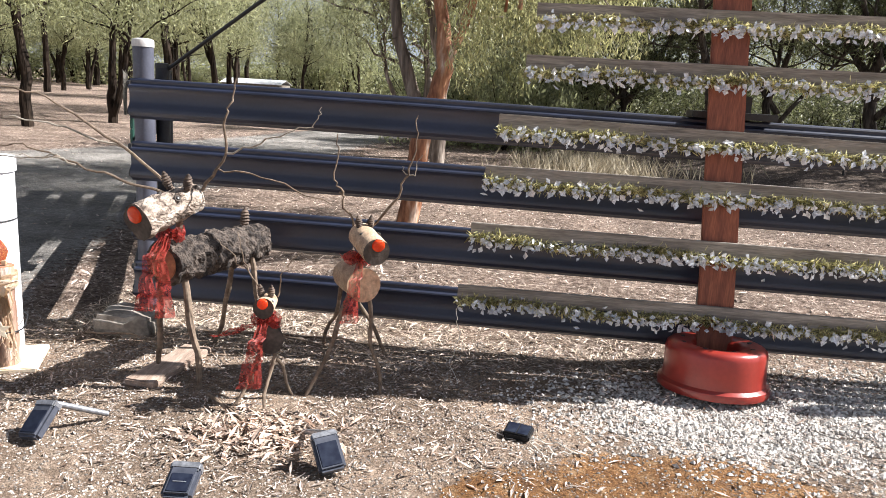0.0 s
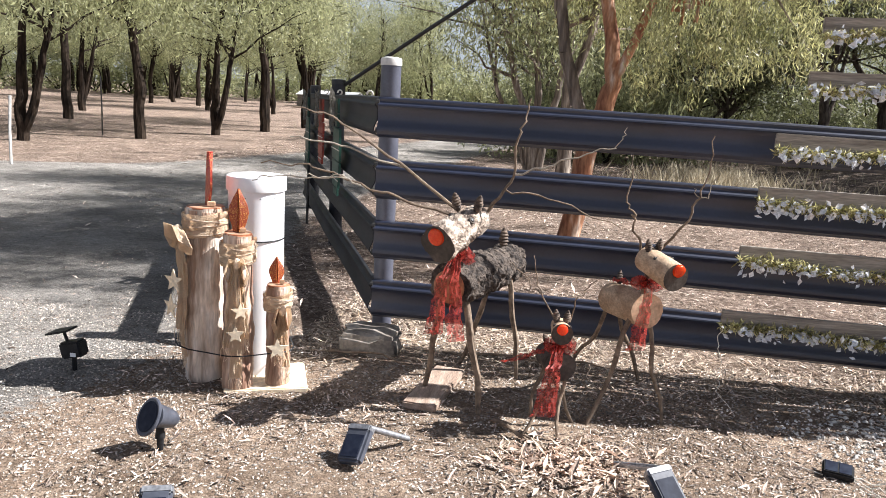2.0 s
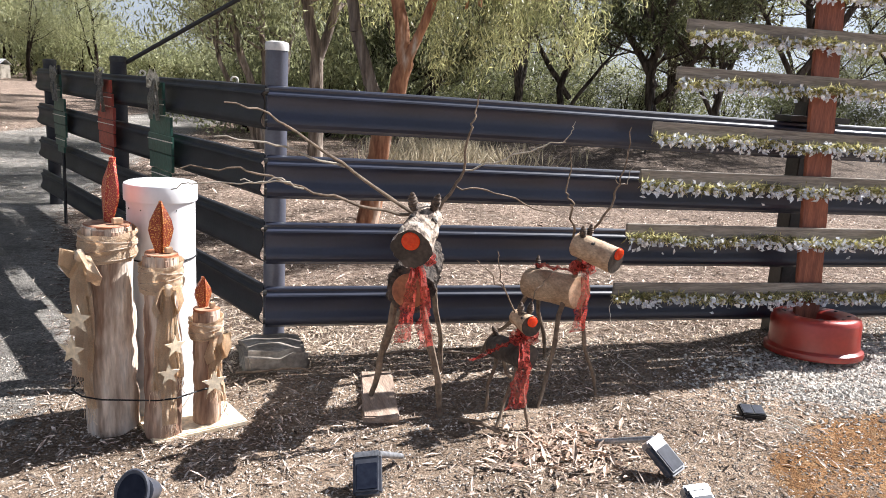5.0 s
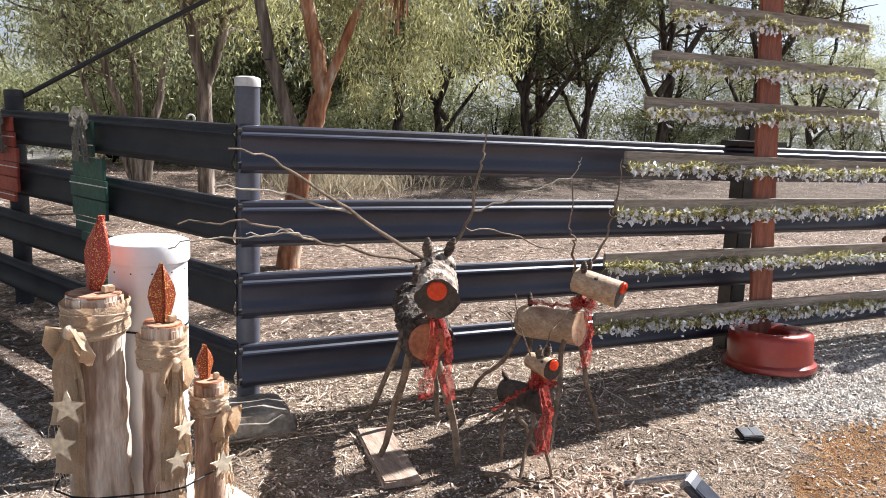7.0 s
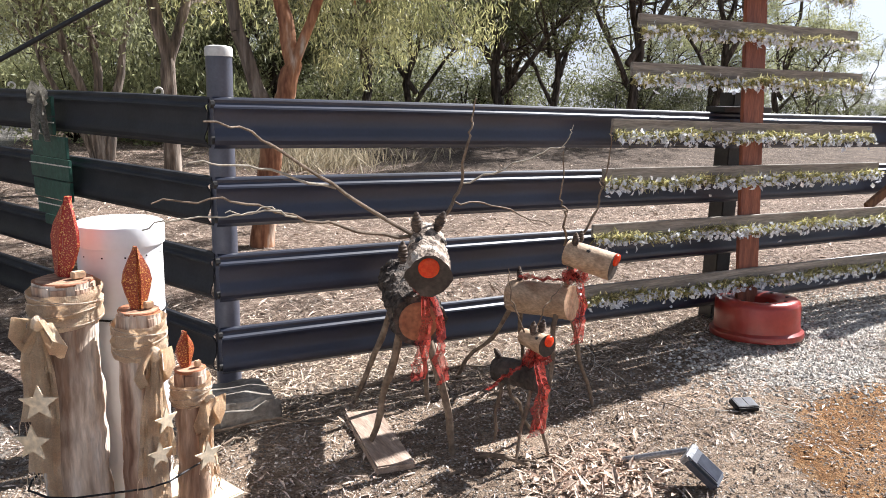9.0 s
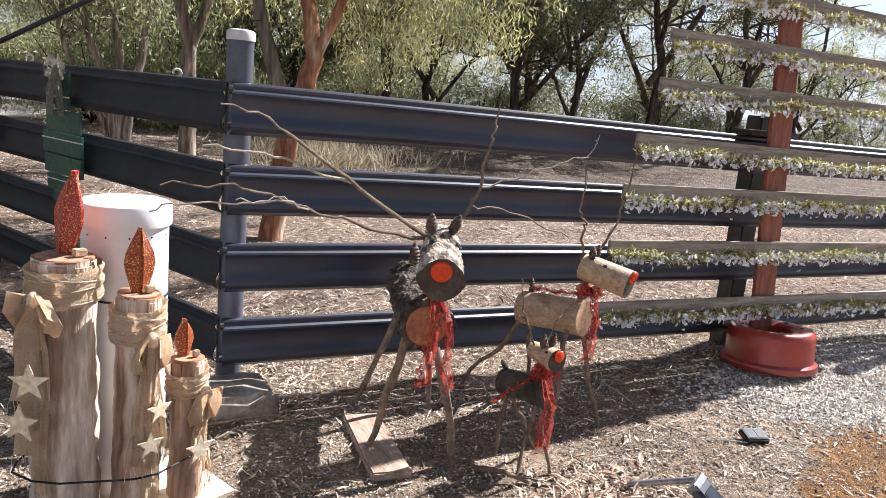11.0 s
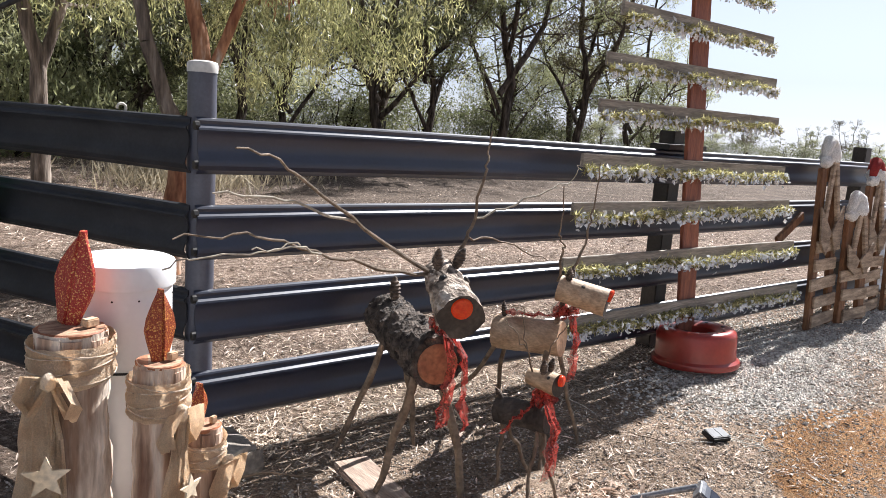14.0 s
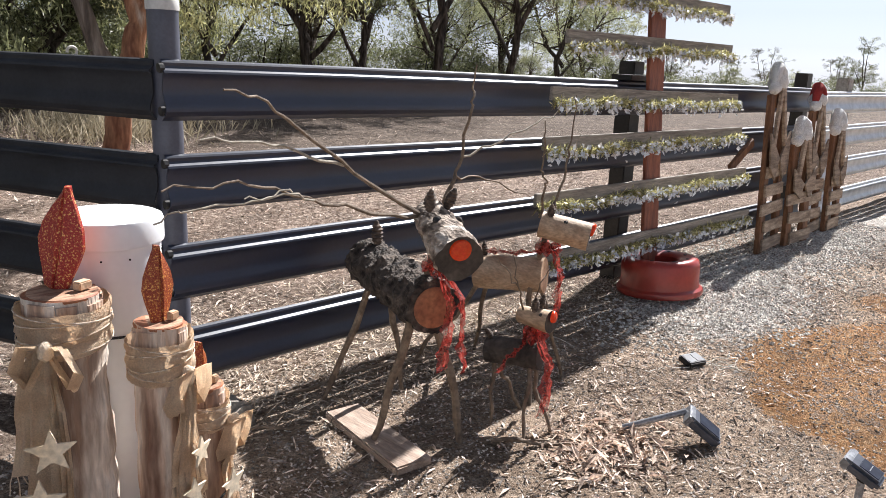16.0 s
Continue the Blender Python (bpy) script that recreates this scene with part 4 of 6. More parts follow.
scarf((-0.338, 3.765, 0.662), 0.036, [[(-0.335, 3.72, 0.65), (-0.345, 3.660, 0.57), (-0.360, 3.655, 0.47), (-0.370, 3.65, 0.36)], [(-0.345, 3.72, 0.65), (-0.400, 3.80, 0.632), (-0.43, 3.93, 0.612), (-0.45, 4.0, 0.608)]], "sheer red organza scarf round the pale reindeer's neck", 0.058)
scarf((-0.706, 3.525, 0.402), 0.026, [[(-0.72, 3.49, 0.40), (-0.735, 3.405, 0.32), (-0.750, 3.40, 0.22), (-0.765, 3.39, 0.10)], [(-0.73, 3.52, 0.395), (-0.80, 3.50, 0.355), (-0.86, 3.51, 0.33), (-0.92, 3.50, 0.30)]], "sheer red organza scarf trailing from the small reindeer", 0.074)

# ---- log candles and pipe ----


def flame_part(parent, base, h, w, turn, material, lean=0.0):
    bm = bmesh.new()
    prof = [(0.50, 0.0), (0.62, 0.12), (0.86, 0.30), (1.0, 0.45), (0.86, 0.62), (0.50, 0.80), (0.20, 0.93), (0.10, 1.0)]
    m = Matrix.Translation(base) @ Matrix.Rotation(radians(turn), 4, "Z") @ Matrix.Rotation(radians(lean), 4, "Y")
    rings = []
    for f, z in prof:
        x = f * w / 2
        rings.append([bm.verts.new(m @ Vector(p)) for p in ((-x, -0.004, z * h), (-x * 0.15, -0.014, z * h), (0, -0.008, z * h), (x * 0.15, -0.014, z * h), (x, -0.004, z * h), (x, 0.006, z * h), (0, 0.014, z * h), (-x, 0.006, z * h))])
    for a, b in zip(rings, rings[1:]):
        for k in range(8):
            bm.faces.new((a[k], a[(k + 1) % 8], b[(k + 1) % 8], b[k]))
    bm.faces.new(rings[0][::-1])
    bm.faces.new(rings[-1])
    part("flame", bm, material, parent, "red glitter painted wooden flame", smooth=False)


def wooden_star(parent, c, r, turn, tilt=0):
    bm = bmesh.new()
    m = Matrix.Translation(c) @ Matrix.Rotation(radians(turn), 4, "Z") @ Matrix.Rotation(radians(tilt), 4, "Y")
    fr, bk = [], []
    for k in range(10):
        a = math.pi / 2 + k * math.pi / 5
        q = r if k % 2 == 0 else r * 0.42
        fr.append(bm.verts.new(m @ Vector((q * math.cos(a), -0.003, q * math.sin(a)))))
        bk.append(bm.verts.new(m @ Vector((q * math.cos(a), 0.003, q * math.sin(a)))))
    bm.faces.new(fr)
    bm.faces.new(bk[::-1])
    for k in range(10):
        bm.faces.new((fr[k], bk[k], bk[(k + 1) % 10], fr[(k + 1) % 10]))
    bmesh.ops.recalc_face_normals(bm, faces=bm.faces)
    part("wooden_star", bm, STARW, parent, "small pale plywood star", smooth=False)


def log_candle(label, x, y, r, top, material, flame, band, bow_at, tails, stars):
    t = thing("log_candle", label, "decoration", "log candles")
    bm = bmesh.new()
    n = 26
    pts = [(x + 0.012 * noise.noise((x * 9, i * 0.25, 1)), y + 0.012 * noise.noise((y * 9, i * 0.25, 5)), 0.012 + (top - 0.012) * i / n) for i in range(n + 1)]
    rr = [r * (1.10 - 0.14 * i / n) for i in range(n + 1)]
    tube(bm, pts, rr, 44, 0, None, 0.09, 16)
    bm.faces.ensure_lookup_table()
    bm.faces[-1].material_index = 1
    part("log", bm, [material, CUTO], t)
    # split staves round the head, under a sawn slice
    a0 = 0.3
    for k in range(8):
        span = 2 * math.pi / 8 * (0.80 + 0.17 * math.sin(k * 2.7 + x))
        bm = bmesh.new()
        rows = []
        for z in (top - 0.075, top - 0.012 + 0.006 * math.sin(k * 1.9)):
            row = [bm.verts.new((x + r * q * math.cos(a0 + span * f), y + r * q * math.sin(a0 + span * f), z)) for q, fs in ((1.02 + 0.03 * math.sin(k * 3.3), (0, 0.33, 0.67, 1)), (0.62, (1, 0.67, 0.33, 0))) for f in fs]
            rows.append(row)
        for q in range(8):
            bm.faces.new((rows[0][q], rows[0][(q + 1) % 8], rows[1][(q + 1) % 8], rows[1][q]))
        bm.faces.new(rows[0][::-1])
        bm.faces.new(rows[1])
        part("stave", bm, LOGR, t, smooth=False)
        a0 += 2 * math.pi / 8
    bm = bmesh.new()
    edge = [1 + 0.10 * noise.noise((math.cos(a) * 2 + x * 5, math.sin(a) * 2, y)) for a in np.linspace(0, 2 * math.pi, 25)[:-1]]
    rows = [[bm.verts.new((x + r * 0.93 * q * e * math.cos(2 * math.pi * k / 24), y + r * 0.93 * q * e * math.sin(2 * math.pi * k / 24), z)) for k, e in enumerate(edge)] for q, z in ((0.97, top - 0.008), (1.0, top - 0.004), (1.0, top + 0.001), (0.96, top + 0.004))]
    for a, b in zip(rows, rows[1:]):
        for k in range(24):
            bm.faces.new((a[k], a[(k + 1) % 24], b[(k + 1) % 24], b[k]))
    bm.faces.new(rows[0][::-1])
    bm.faces.new(rows[-1]).material_index = 1
    part("sawn_slice", bm, [CUTO, CUTR], t, "thin sawn slice with an orange edge")
    bm = bmesh.new()
    box(bm, (r * 0.42, r * 0.30, 0.022), Matrix.Translation((x + r * 0.45, y - r * 0.25, top + 0.018)) @ Matrix.Rotation(0.4, 4, "Z"), 0.003)
    part("flame_wedge", bm, CUT, t, "small pale wooden wedge")
    flame_part(t, (flame[0], flame[1], top + 0.004), flame[2], flame[3], flame[4], FLAME if r > 0.08 else FLAMEO, flame[5])
    # wrapped hessian and twine
    bm = bmesh.new()
    rows = []
    for j in range(15):
        z = band[0] + (band[1] - band[0]) * j / 14
        rows.append([])
        for i in range(56):
            a = 2 * math.pi * i / 56
            fold = 0.0065 * abs(math.sin(j * 0.62 + 0.5 * math.sin(a + x * 9))) + 0.007 * noise.noise((math.cos(a) * 4, math.sin(a) * 4 + x * 7, z * 45))
            q = r * 1.05 + 0.008 + fold
            rows[-1].append(bm.verts.new((x + q * math.cos(a), y + q * math.sin(a), z + 0.010 * math.sin(a + 1.0) + 0.006 * noise.noise((a * 3, j * 0.2, x)))))
    fs = []
    for a, b in zip(rows, rows[1:]):
        for i in range(56):
            fs.append(bm.faces.new((a[i], a[(i + 1) % 56], b[(i + 1) % 56], b[i])))
    bmesh.ops.solidify(bm, geom=fs, thickness=0.003)
    part("burlap_wrap", bm, BURLAP, t)
    for k in range(4):
        bm = bmesh.new()
        zc = band[0] + (band[1] - band[0]) * (0.2 + 0.2 * k)
        tube(bm, [(x + (r * 1.06 + 0.014) * math.cos(a), y + (r * 1.06 + 0.014) * math.sin(a), zc + 0.014 * math.sin(a * 1.0 + k * 1.7)) for a in np.linspace(0, 2 * math.pi, 33)], 0.0016, 5)
        part("twine", bm, STRAW, t, "loose hessian thread")
    # bow loops and frayed tails
    c = Vector(bow_at)
    out = (c - Vector((x, y, c.z))).normalized()
    side = Vector((-out.y, out.x, 0))
    s0 = r * 0.80
    for s in (-1, 1):
        bm = bmesh.new()
        strip(bm, [c, c + side * s * s0 * 0.6 + out * 0.034 + Vector((0, 0, 0.015)), c + side * s * s0 + out * 0.012 + Vector((0, 0, -0.06)), c + side * s * s0 * 0.65 + out * 0.004 + Vector((0, 0, -0.105)), c + Vector((0, 0, -0.01))], [0.03, 0.075, 0.085, 0.07, 0.03], out * 0.8 + Vector((0, 0, 0.5)), 0, 0.012, s + 4, 0.002, 6)
        part("bow_loop", bm, BURLAP, t)
    bm = bmesh.new()
    bmesh.ops.create_uvsphere(bm, u_segments=12, v_segments=8, radius=0.019, matrix=Matrix.Translation(c + out * 0.014) @ Matrix.Diagonal((1, 1, 1.35, 1)))
    for v in bm.verts:
        v.co += (v.co - c) * 0.25 * noise.noise(v.co * 60)
    part("bow_knot", bm, BURLAP, t)
    for k, (dx, ln, w) in enumerate(tails):
        bm = bmesh.new()
        pts = []
        for i in range(9):
            f = i / 8
            z = c.z - 0.01 - ln * f
            pts.append(Vector((x, y, z)) + (out + side * dx * (0.3 + 0.7 * f)).normalized() * (r * 1.16 + 0.012 + 0.010 * math.sin(f * 7 + k)))
        strip(bm, pts, [w * (0.45 + 0.6 * min(1, 2 * i / 8)) for i in range(9)], side, 0, 0.016, k + int(x * 50), 0.002, 8)
        part("bow_tail", bm, BURLAP, t)
        bm = bmesh.new()
        for q in range(7):
            e = pts[-1] + side * w * (q / 6 - 0.5)
            tube(bm, bent(e, e + Vector((0.01 * (q % 3 - 1), 0, -0.05 - 0.02 * (q % 2))), 3, 0.01, q), 0.0014, 4)
        o = part("fray", bm, BURLAP, t, "loose burlap threads")
        o["kind"] = "stuff"
    for sx in stars:
        wooden_star(t, *sx)
    return t


log_candle("tall pale stripped log candle with burlap bow and plywood stars", -2.450, 3.665, 0.092, 0.868, LOGW, (-2.452, 3.700, 0.268, 0.125, -55, 12), (0.735, 0.845), (-2.525, 3.565, 0.765), [(-0.9, 0.34, 0.075), (-0.45, 0.50, 0.075), (0.05, 0.62, 0.05)],
           [((-2.548, 3.528, 0.520), 0.060, -20), ((-2.575, 3.550, 0.385), 0.062, -32)])
log_candle("middle-height stripped log candle with burlap ribbon streamers", -2.245, 3.580, 0.068, 0.768, LOGR, (-2.243, 3.580, 0.205, 0.095, 15, 0), (0.625, 0.735), (-2.218, 3.505, 0.640), [(-0.55, 0.40, 0.045), (-0.05, 0.55, 0.055), (0.45, 0.36, 0.035)],
           [((-2.190, 3.480, 0.415), 0.045, 30), ((-2.215, 3.478, 0.30), 0.045, 20)])
log_candle("short stripped log candle with burlap bow and a star", -2.078, 3.665, 0.054, 0.512, LOGR, (-2.090, 3.675, 0.130, 0.075, 30, 0), (0.395, 0.475), (-2.036, 3.605, 0.405), [(-0.3, 0.20, 0.035), (0.3, 0.28, 0.04)],
           [((-2.045, 3.575, 0.215), 0.055, 25)])

pipe = thing("pvc_pipe", "white upright plastic pipe with a pale cap", "pipe")
PX, PY = -2.262, 3.838
bm = bmesh.new()
rings = lathe(bm, [(0.138, 0.01), (0.138, 0.35), (0.138, 0.70), (0.138, 0.965)], 48, centre=(PX, PY, 0))
bm.faces.new(rings[-1])
bm.faces.new(rings[0][::-1])
part("barrel", bm, PVC, pipe)
bm = bmesh.new()
rings = lathe(bm, [(0.1385, 0.945), (0.147, 0.945), (0.148, 0.95), (0.148, 1.005), (0.145, 1.014), (0.135, 1.019), (0.06, 1.024)], 48, centre=(PX, PY, 0))
bm.faces.new(rings[-1])
part("cap", bm, PVC, pipe)
# Small black discs on the wall paint the dark insides of drilled holes.
for k in range(12):
    a = 2 * math.pi * k / 12
    bm = bmesh.new()
    p = Vector((PX + 0.1385 * math.cos(a), PY + 0.1385 * math.sin(a), 0.915))
    disc(bm, p, (math.cos(a), math.sin(a), 0), 0.003, 0.0012, 0, 10)
    part("drill_hole_dark_disc", bm, BLACKP, pipe)
bm = bmesh.new()
tube(bm, [(PX + 0.1415 * math.cos(a), PY + 0.1415 * math.sin(a), 0.705 + 0.004 * math.sin(a)) for a in np.linspace(0, 2 * math.pi, 40)], 0.0035, 6)
part("strap", bm, BLACKP, pipe, "thin black strap")
bm = bmesh.new()
hull = [(-2.60, 3.63), (-2.545, 3.555), (-2.47, 3.515), (-2.36, 3.495), (-2.26, 3.478), (-2.19, 3.492), (-2.10, 3.560), (-2.035, 3.605), (-2.004, 3.645), (-2.003, 3.69), (-2.03, 3.75), (-2.11, 3.90), (-2.20, 3.975), (-2.30, 3.985), (-2.40, 3.92), (-2.55, 3.77), (-2.59, 3.69), (-2.60, 3.63)]
tube(bm, [(x, y, 0.19) for x, y in hull], 0.0035, 6)
tagged(part("wire_tie", bm, BLACKP), "thin black wire tied round the log candles", "wire")
bm = bmesh.new()
box(bm, (0.40, 0.36, 0.026), Matrix.Translation((-2.16, 3.725, 0.0)) @ Matrix.Rotation(radians(22), 4, "Z"), 0.005)
tagged(part("base_board", bm, STARW), "pale flat slab under the log candles", "slab")

# plank under the large reindeer's hoof
bm = bmesh.new()
box(bm, (0.160, 0.535, 0.036), Matrix.Translation((-1.300, 3.795, 0.020)) @ Matrix.Rotation(radians(-8.0), 4, "Z"), 0.006)
tagged(part("plank", bm, PLANKM), "short weathered plank lying under a reindeer's leg", "plank")

# weathered block at the corner post's foot
bm = bmesh.new()
bmesh.ops.create_cube(bm, size=1)
bmesh.ops.transform(bm, matrix=Matrix.Translation((-1.765, 4.315, 0.050)) @ Matrix.Rotation(radians(8), 4, "Z") @ Matrix.Diagonal((0.335, 0.28, 0.14, 1)), verts=bm.verts)
bmesh.ops.bevel(bm, geom=list(bm.edges), offset=0.022, segments=2, affect="EDGES")
bmesh.ops.subdivide_edges(bm, edges=list(bm.edges), cuts=3, use_grid_fill=True)
for v in bm.verts:
    v.co += 0.034 * Vector((noise.noise(v.co * 9), noise.noise(v.co * 9 + Vector((5, 0, 0))), noise.noise(v.co * 9 + Vector((0, 5, 0)))))
tagged(part("footing_block", bm, ROCKM), "cracked weathered block against the corner post's foot", "block")

# ---- solar lights ----


def lying_solar(head, turn, tail, roll, label, pitch=0):
    """A stake light lying on the ground: a boxy head with a cell, and a tubular stake."""
    t = thing("solar_light", label, "solar light", "solar lights")
    m = Matrix.Translation(head) @ Matrix.Rotation(radians(turn), 4, "Z") @ Matrix.Rotation(radians(pitch), 4, "X") @ Matrix.Rotation(radians(roll), 4, "Y")
    bm = bmesh.new()
    box(bm, (0.105, 0.155, 0.044), m, 0.010)
    part("housing", bm, BLUEGP, t)
    bm = bmesh.new()
    box(bm, (0.078, 0.100, 0.006), m @ Matrix.Translation((0, -0.012, 0.0215)), 0.002)
    part("solar_cell", bm, SOLAR, t)
    bm = bmesh.new()
    box(bm, (0.103, 0.030, 0.050), m @ Matrix.Translation((0, 0.072, 0)), 0.006)
    part("end_trim", bm, STEELB, t, "bright metal end trim")
    bm = bmesh.new()
    a = m @ Vector((0.02, 0.085, -0.004))
    tube(bm, [a, Vector(a).lerp(Vector(tail), 0.5), Vector(tail)], [0.013, 0.013, 0.012], 14)
    part("stake", bm, STEELB, t, "grey metal stake tube")
    return t


lying_solar((-1.493, 2.995, 0.060), -8, (-1.318, 3.205, 0.014), -12, "grey solar stake light lying on gravel", 38)
lying_solar((-0.290, 2.930, 0.066), 32, (-0.455, 3.200, 0.014), -8, "grey solar stake light lying on bark chips", 36)


def standing_solar(head, turn, pitch, label):
    """A stake light standing in the ground: a boxy head with its cell facing up, on an upright tube."""
    t = thing("solar_light", label, "solar light", "solar lights")
    m = Matrix.Translation(head) @ Matrix.Rotation(radians(turn), 4, "Z") @ Matrix.Rotation(radians(pitch), 4, "X")
    bm = bmesh.new()
    box(bm, (0.092, 0.118, 0.036), m, 0.010)
    part("housing", bm, BLUEGP, t)
    bm = bmesh.new()
    box(bm, (0.064, 0.066, 0.005), m @ Matrix.Translation((0, -0.014, 0.0175)), 0.002)
    part("solar_cell", bm, SOLAR, t)
    bm = bmesh.new()
    box(bm, (0.040, 0.003, 0.0015), m @ Matrix.Translation((0, -0.012, 0.0208)), 0.0)
    part("contact_strip", bm, STEELB, t, "thin bright contact strip")
    bm = bmesh.new()
    box(bm, (0.094, 0.030, 0.040), m @ Matrix.Translation((0, 0.050, 0)), 0.006)
    part("end_trim", bm, STEELB, t, "bright metal end trim")
    bm = bmesh.new()
    tube(bm, [m @ Vector((0, -0.01, -0.012)), m @ Vector((0, -0.012, -0.035))], [0.017, 0.015], 14)
    part("collar", bm, BLACKP, t, "black plastic collar")
    bm = bmesh.new()
    a = m @ Vector((0, -0.012, -0.03))
    tube(bm, [a, (a.x, a.y, a.z * 0.5), (a.x, a.y, -0.05)], 0.0115, 14)
    part("stake", bm, STEELB, t, "grey metal stake tube")
    return t


standing_solar((-0.587, 2.274, 0.276), 3, 24, "grey solar stake light standing upright in the dirt")
standing_solar((-1.850, 2.105, 0.245), 20, 24, "grey solar stake light standing upright in the gravel")


def spot_light(at, turn, tilt, label):
    t = thing("solar_spotlight", label, "spotlight", "solar spotlights")
    x, y = at
    bm = bmesh.new()
    tube(bm, [(x, y, -0.03), (x, y, 0.03), (x, y, 0.06)], [0.008, 0.014, 0.014], 12)
    part("stem", bm, BLACKP, t)
    bm = bmesh.new()
    tube(bm, [(x, y, 0.055), (x, y, 0.10)], [0.020, 0.016], 12)
    part("collar", bm, BLACKP, t)
    m = Matrix.Translation((x, y, 0.145)) @ Matrix.Rotation(radians(turn), 4, "Z") @ Matrix.Rotation(radians(tilt), 4, "X")
    bm = bmesh.new()
    rings = lathe(bm, [(0.030, -0.075), (0.040, -0.06), (0.048, -0.02), (0.055, 0.03), (0.057, 0.045), (0.050, 0.047)], 28, m=m @ Matrix.Diagonal((1.15, 0.9, 1, 1)))
    bm.faces.new(rings[0][::-1])
    bm.faces.new(rings[-1])
    part("lamp_body", bm, BLUEGP, t)
    pm2 = m @ Matrix.Translation((0, -0.010, 0.054))
    bm = bmesh.new()
    rings = lathe(bm, [(0.052, -0.014), (0.060, -0.008), (0.062, 0.002), (0.058, 0.006), (0.051, 0.004)], 32, m=pm2 @ Matrix.Diagonal((0.92, 1.25, 1, 1)))
    bm.faces.new(rings[0][::-1])
    bm.faces.new(rings[-1])
    part("panel_frame", bm, BLUEGP, t)
    bm = bmesh.new()
    rings = lathe(bm, [(0.049, 0.003), (0.049, 0.0065)], 32, m=pm2 @ Matrix.Diagonal((0.92, 1.25, 1, 1)))
    bm.faces.new(rings[-1])
    part("solar_cell", bm, SOLAR, t)
    return t


spot_light((-2.262, 2.872), -22, 62, "grey solar spotlight on a ground spike with an oval panel")

# black spotlight with a flat panel, farther down the drive
t = thing("solar_spotlight", "black solar spotlight with a raised flat panel on gravel", "spotlight", "solar spotlights")
bm = bmesh.new()
box(bm, (0.115, 0.075, 0.085), Matrix.Translation((-3.12, 3.58, 0.105)) @ Matrix.Rotation(radians(-12), 4, "Y"), 0.010)
part("lamp_body", bm, BLACKP, t)
bm = bmesh.new()
tube(bm, [(-3.12, 3.58, -0.02), (-3.12, 3.58, 0.07)], 0.012, 10)
part("stem", bm, BLACKP, t)
bm = bmesh.new()
tube(bm, [(-3.15, 3.58, 0.13), (-3.17, 3.58, 0.185)], 0.008, 8)
part("panel_arm", bm, BLACKP, t)
bm = bmesh.new()
box(bm, (0.12, 0.10, 0.010), Matrix.Translation((-3.185, 3.58, 0.192)) @ Matrix.Rotation(radians(-14), 4, "Y"), 0.003)
part("panel", bm, BLACKP, t)
bm = bmesh.new()
box(bm, (0.03, 0.002, 0.02), Matrix.Translation((-3.10, 3.541, 0.085)), 0.0)
part("sticker", bm, PVC, t, "small white sticker")

t = thing("solar_box", "small black solar panel box with pale cable on dirt", "solar panel", "solar lights")
bm = bmesh.new()
bmx = Matrix.Translation((0.455, 3.355, 0.026)) @ Matrix.Rotation(radians(-18), 4, "Z") @ Matrix.Rotation(radians(12), 4, "X")
box(bm, (0.118, 0.088, 0.032), bmx, 0.006)
part("housing", bm, BLACKP, t)
bm = bmesh.new()
for s in (-1, 1):
    box(bm, (0.047, 0.070, 0.003), bmx @ Matrix.Translation((s * 0.026, 0, 0.0165)), 0.001)
part("solar_cell", bm, SOLAR, t)
bm = bmesh.new()
for k, q in enumerate([[(0.50, 3.31), (0.58, 3.26), (0.60, 3.20), (0.55, 3.17), (0.50, 3.24)], [(0.50, 3.30), (0.54, 3.20), (0.56, 3.12)], [(0.50, 3.33), (0.62, 3.30), (0.70, 3.22), (0.62, 3.20)], [(0.40, 3.33), (0.30, 3.40), (0.22, 3.42), (0.16, 3.47)]]):
    branch(bm, [(x, y, 0.012 + 0.006 * (i % 2)) for i, (x, y) in enumerate(q)], 0.003, 0.003, 0, k)
part("cable", bm, CABLE, t, "pale tangled cable")

# ---- pallet figures ----


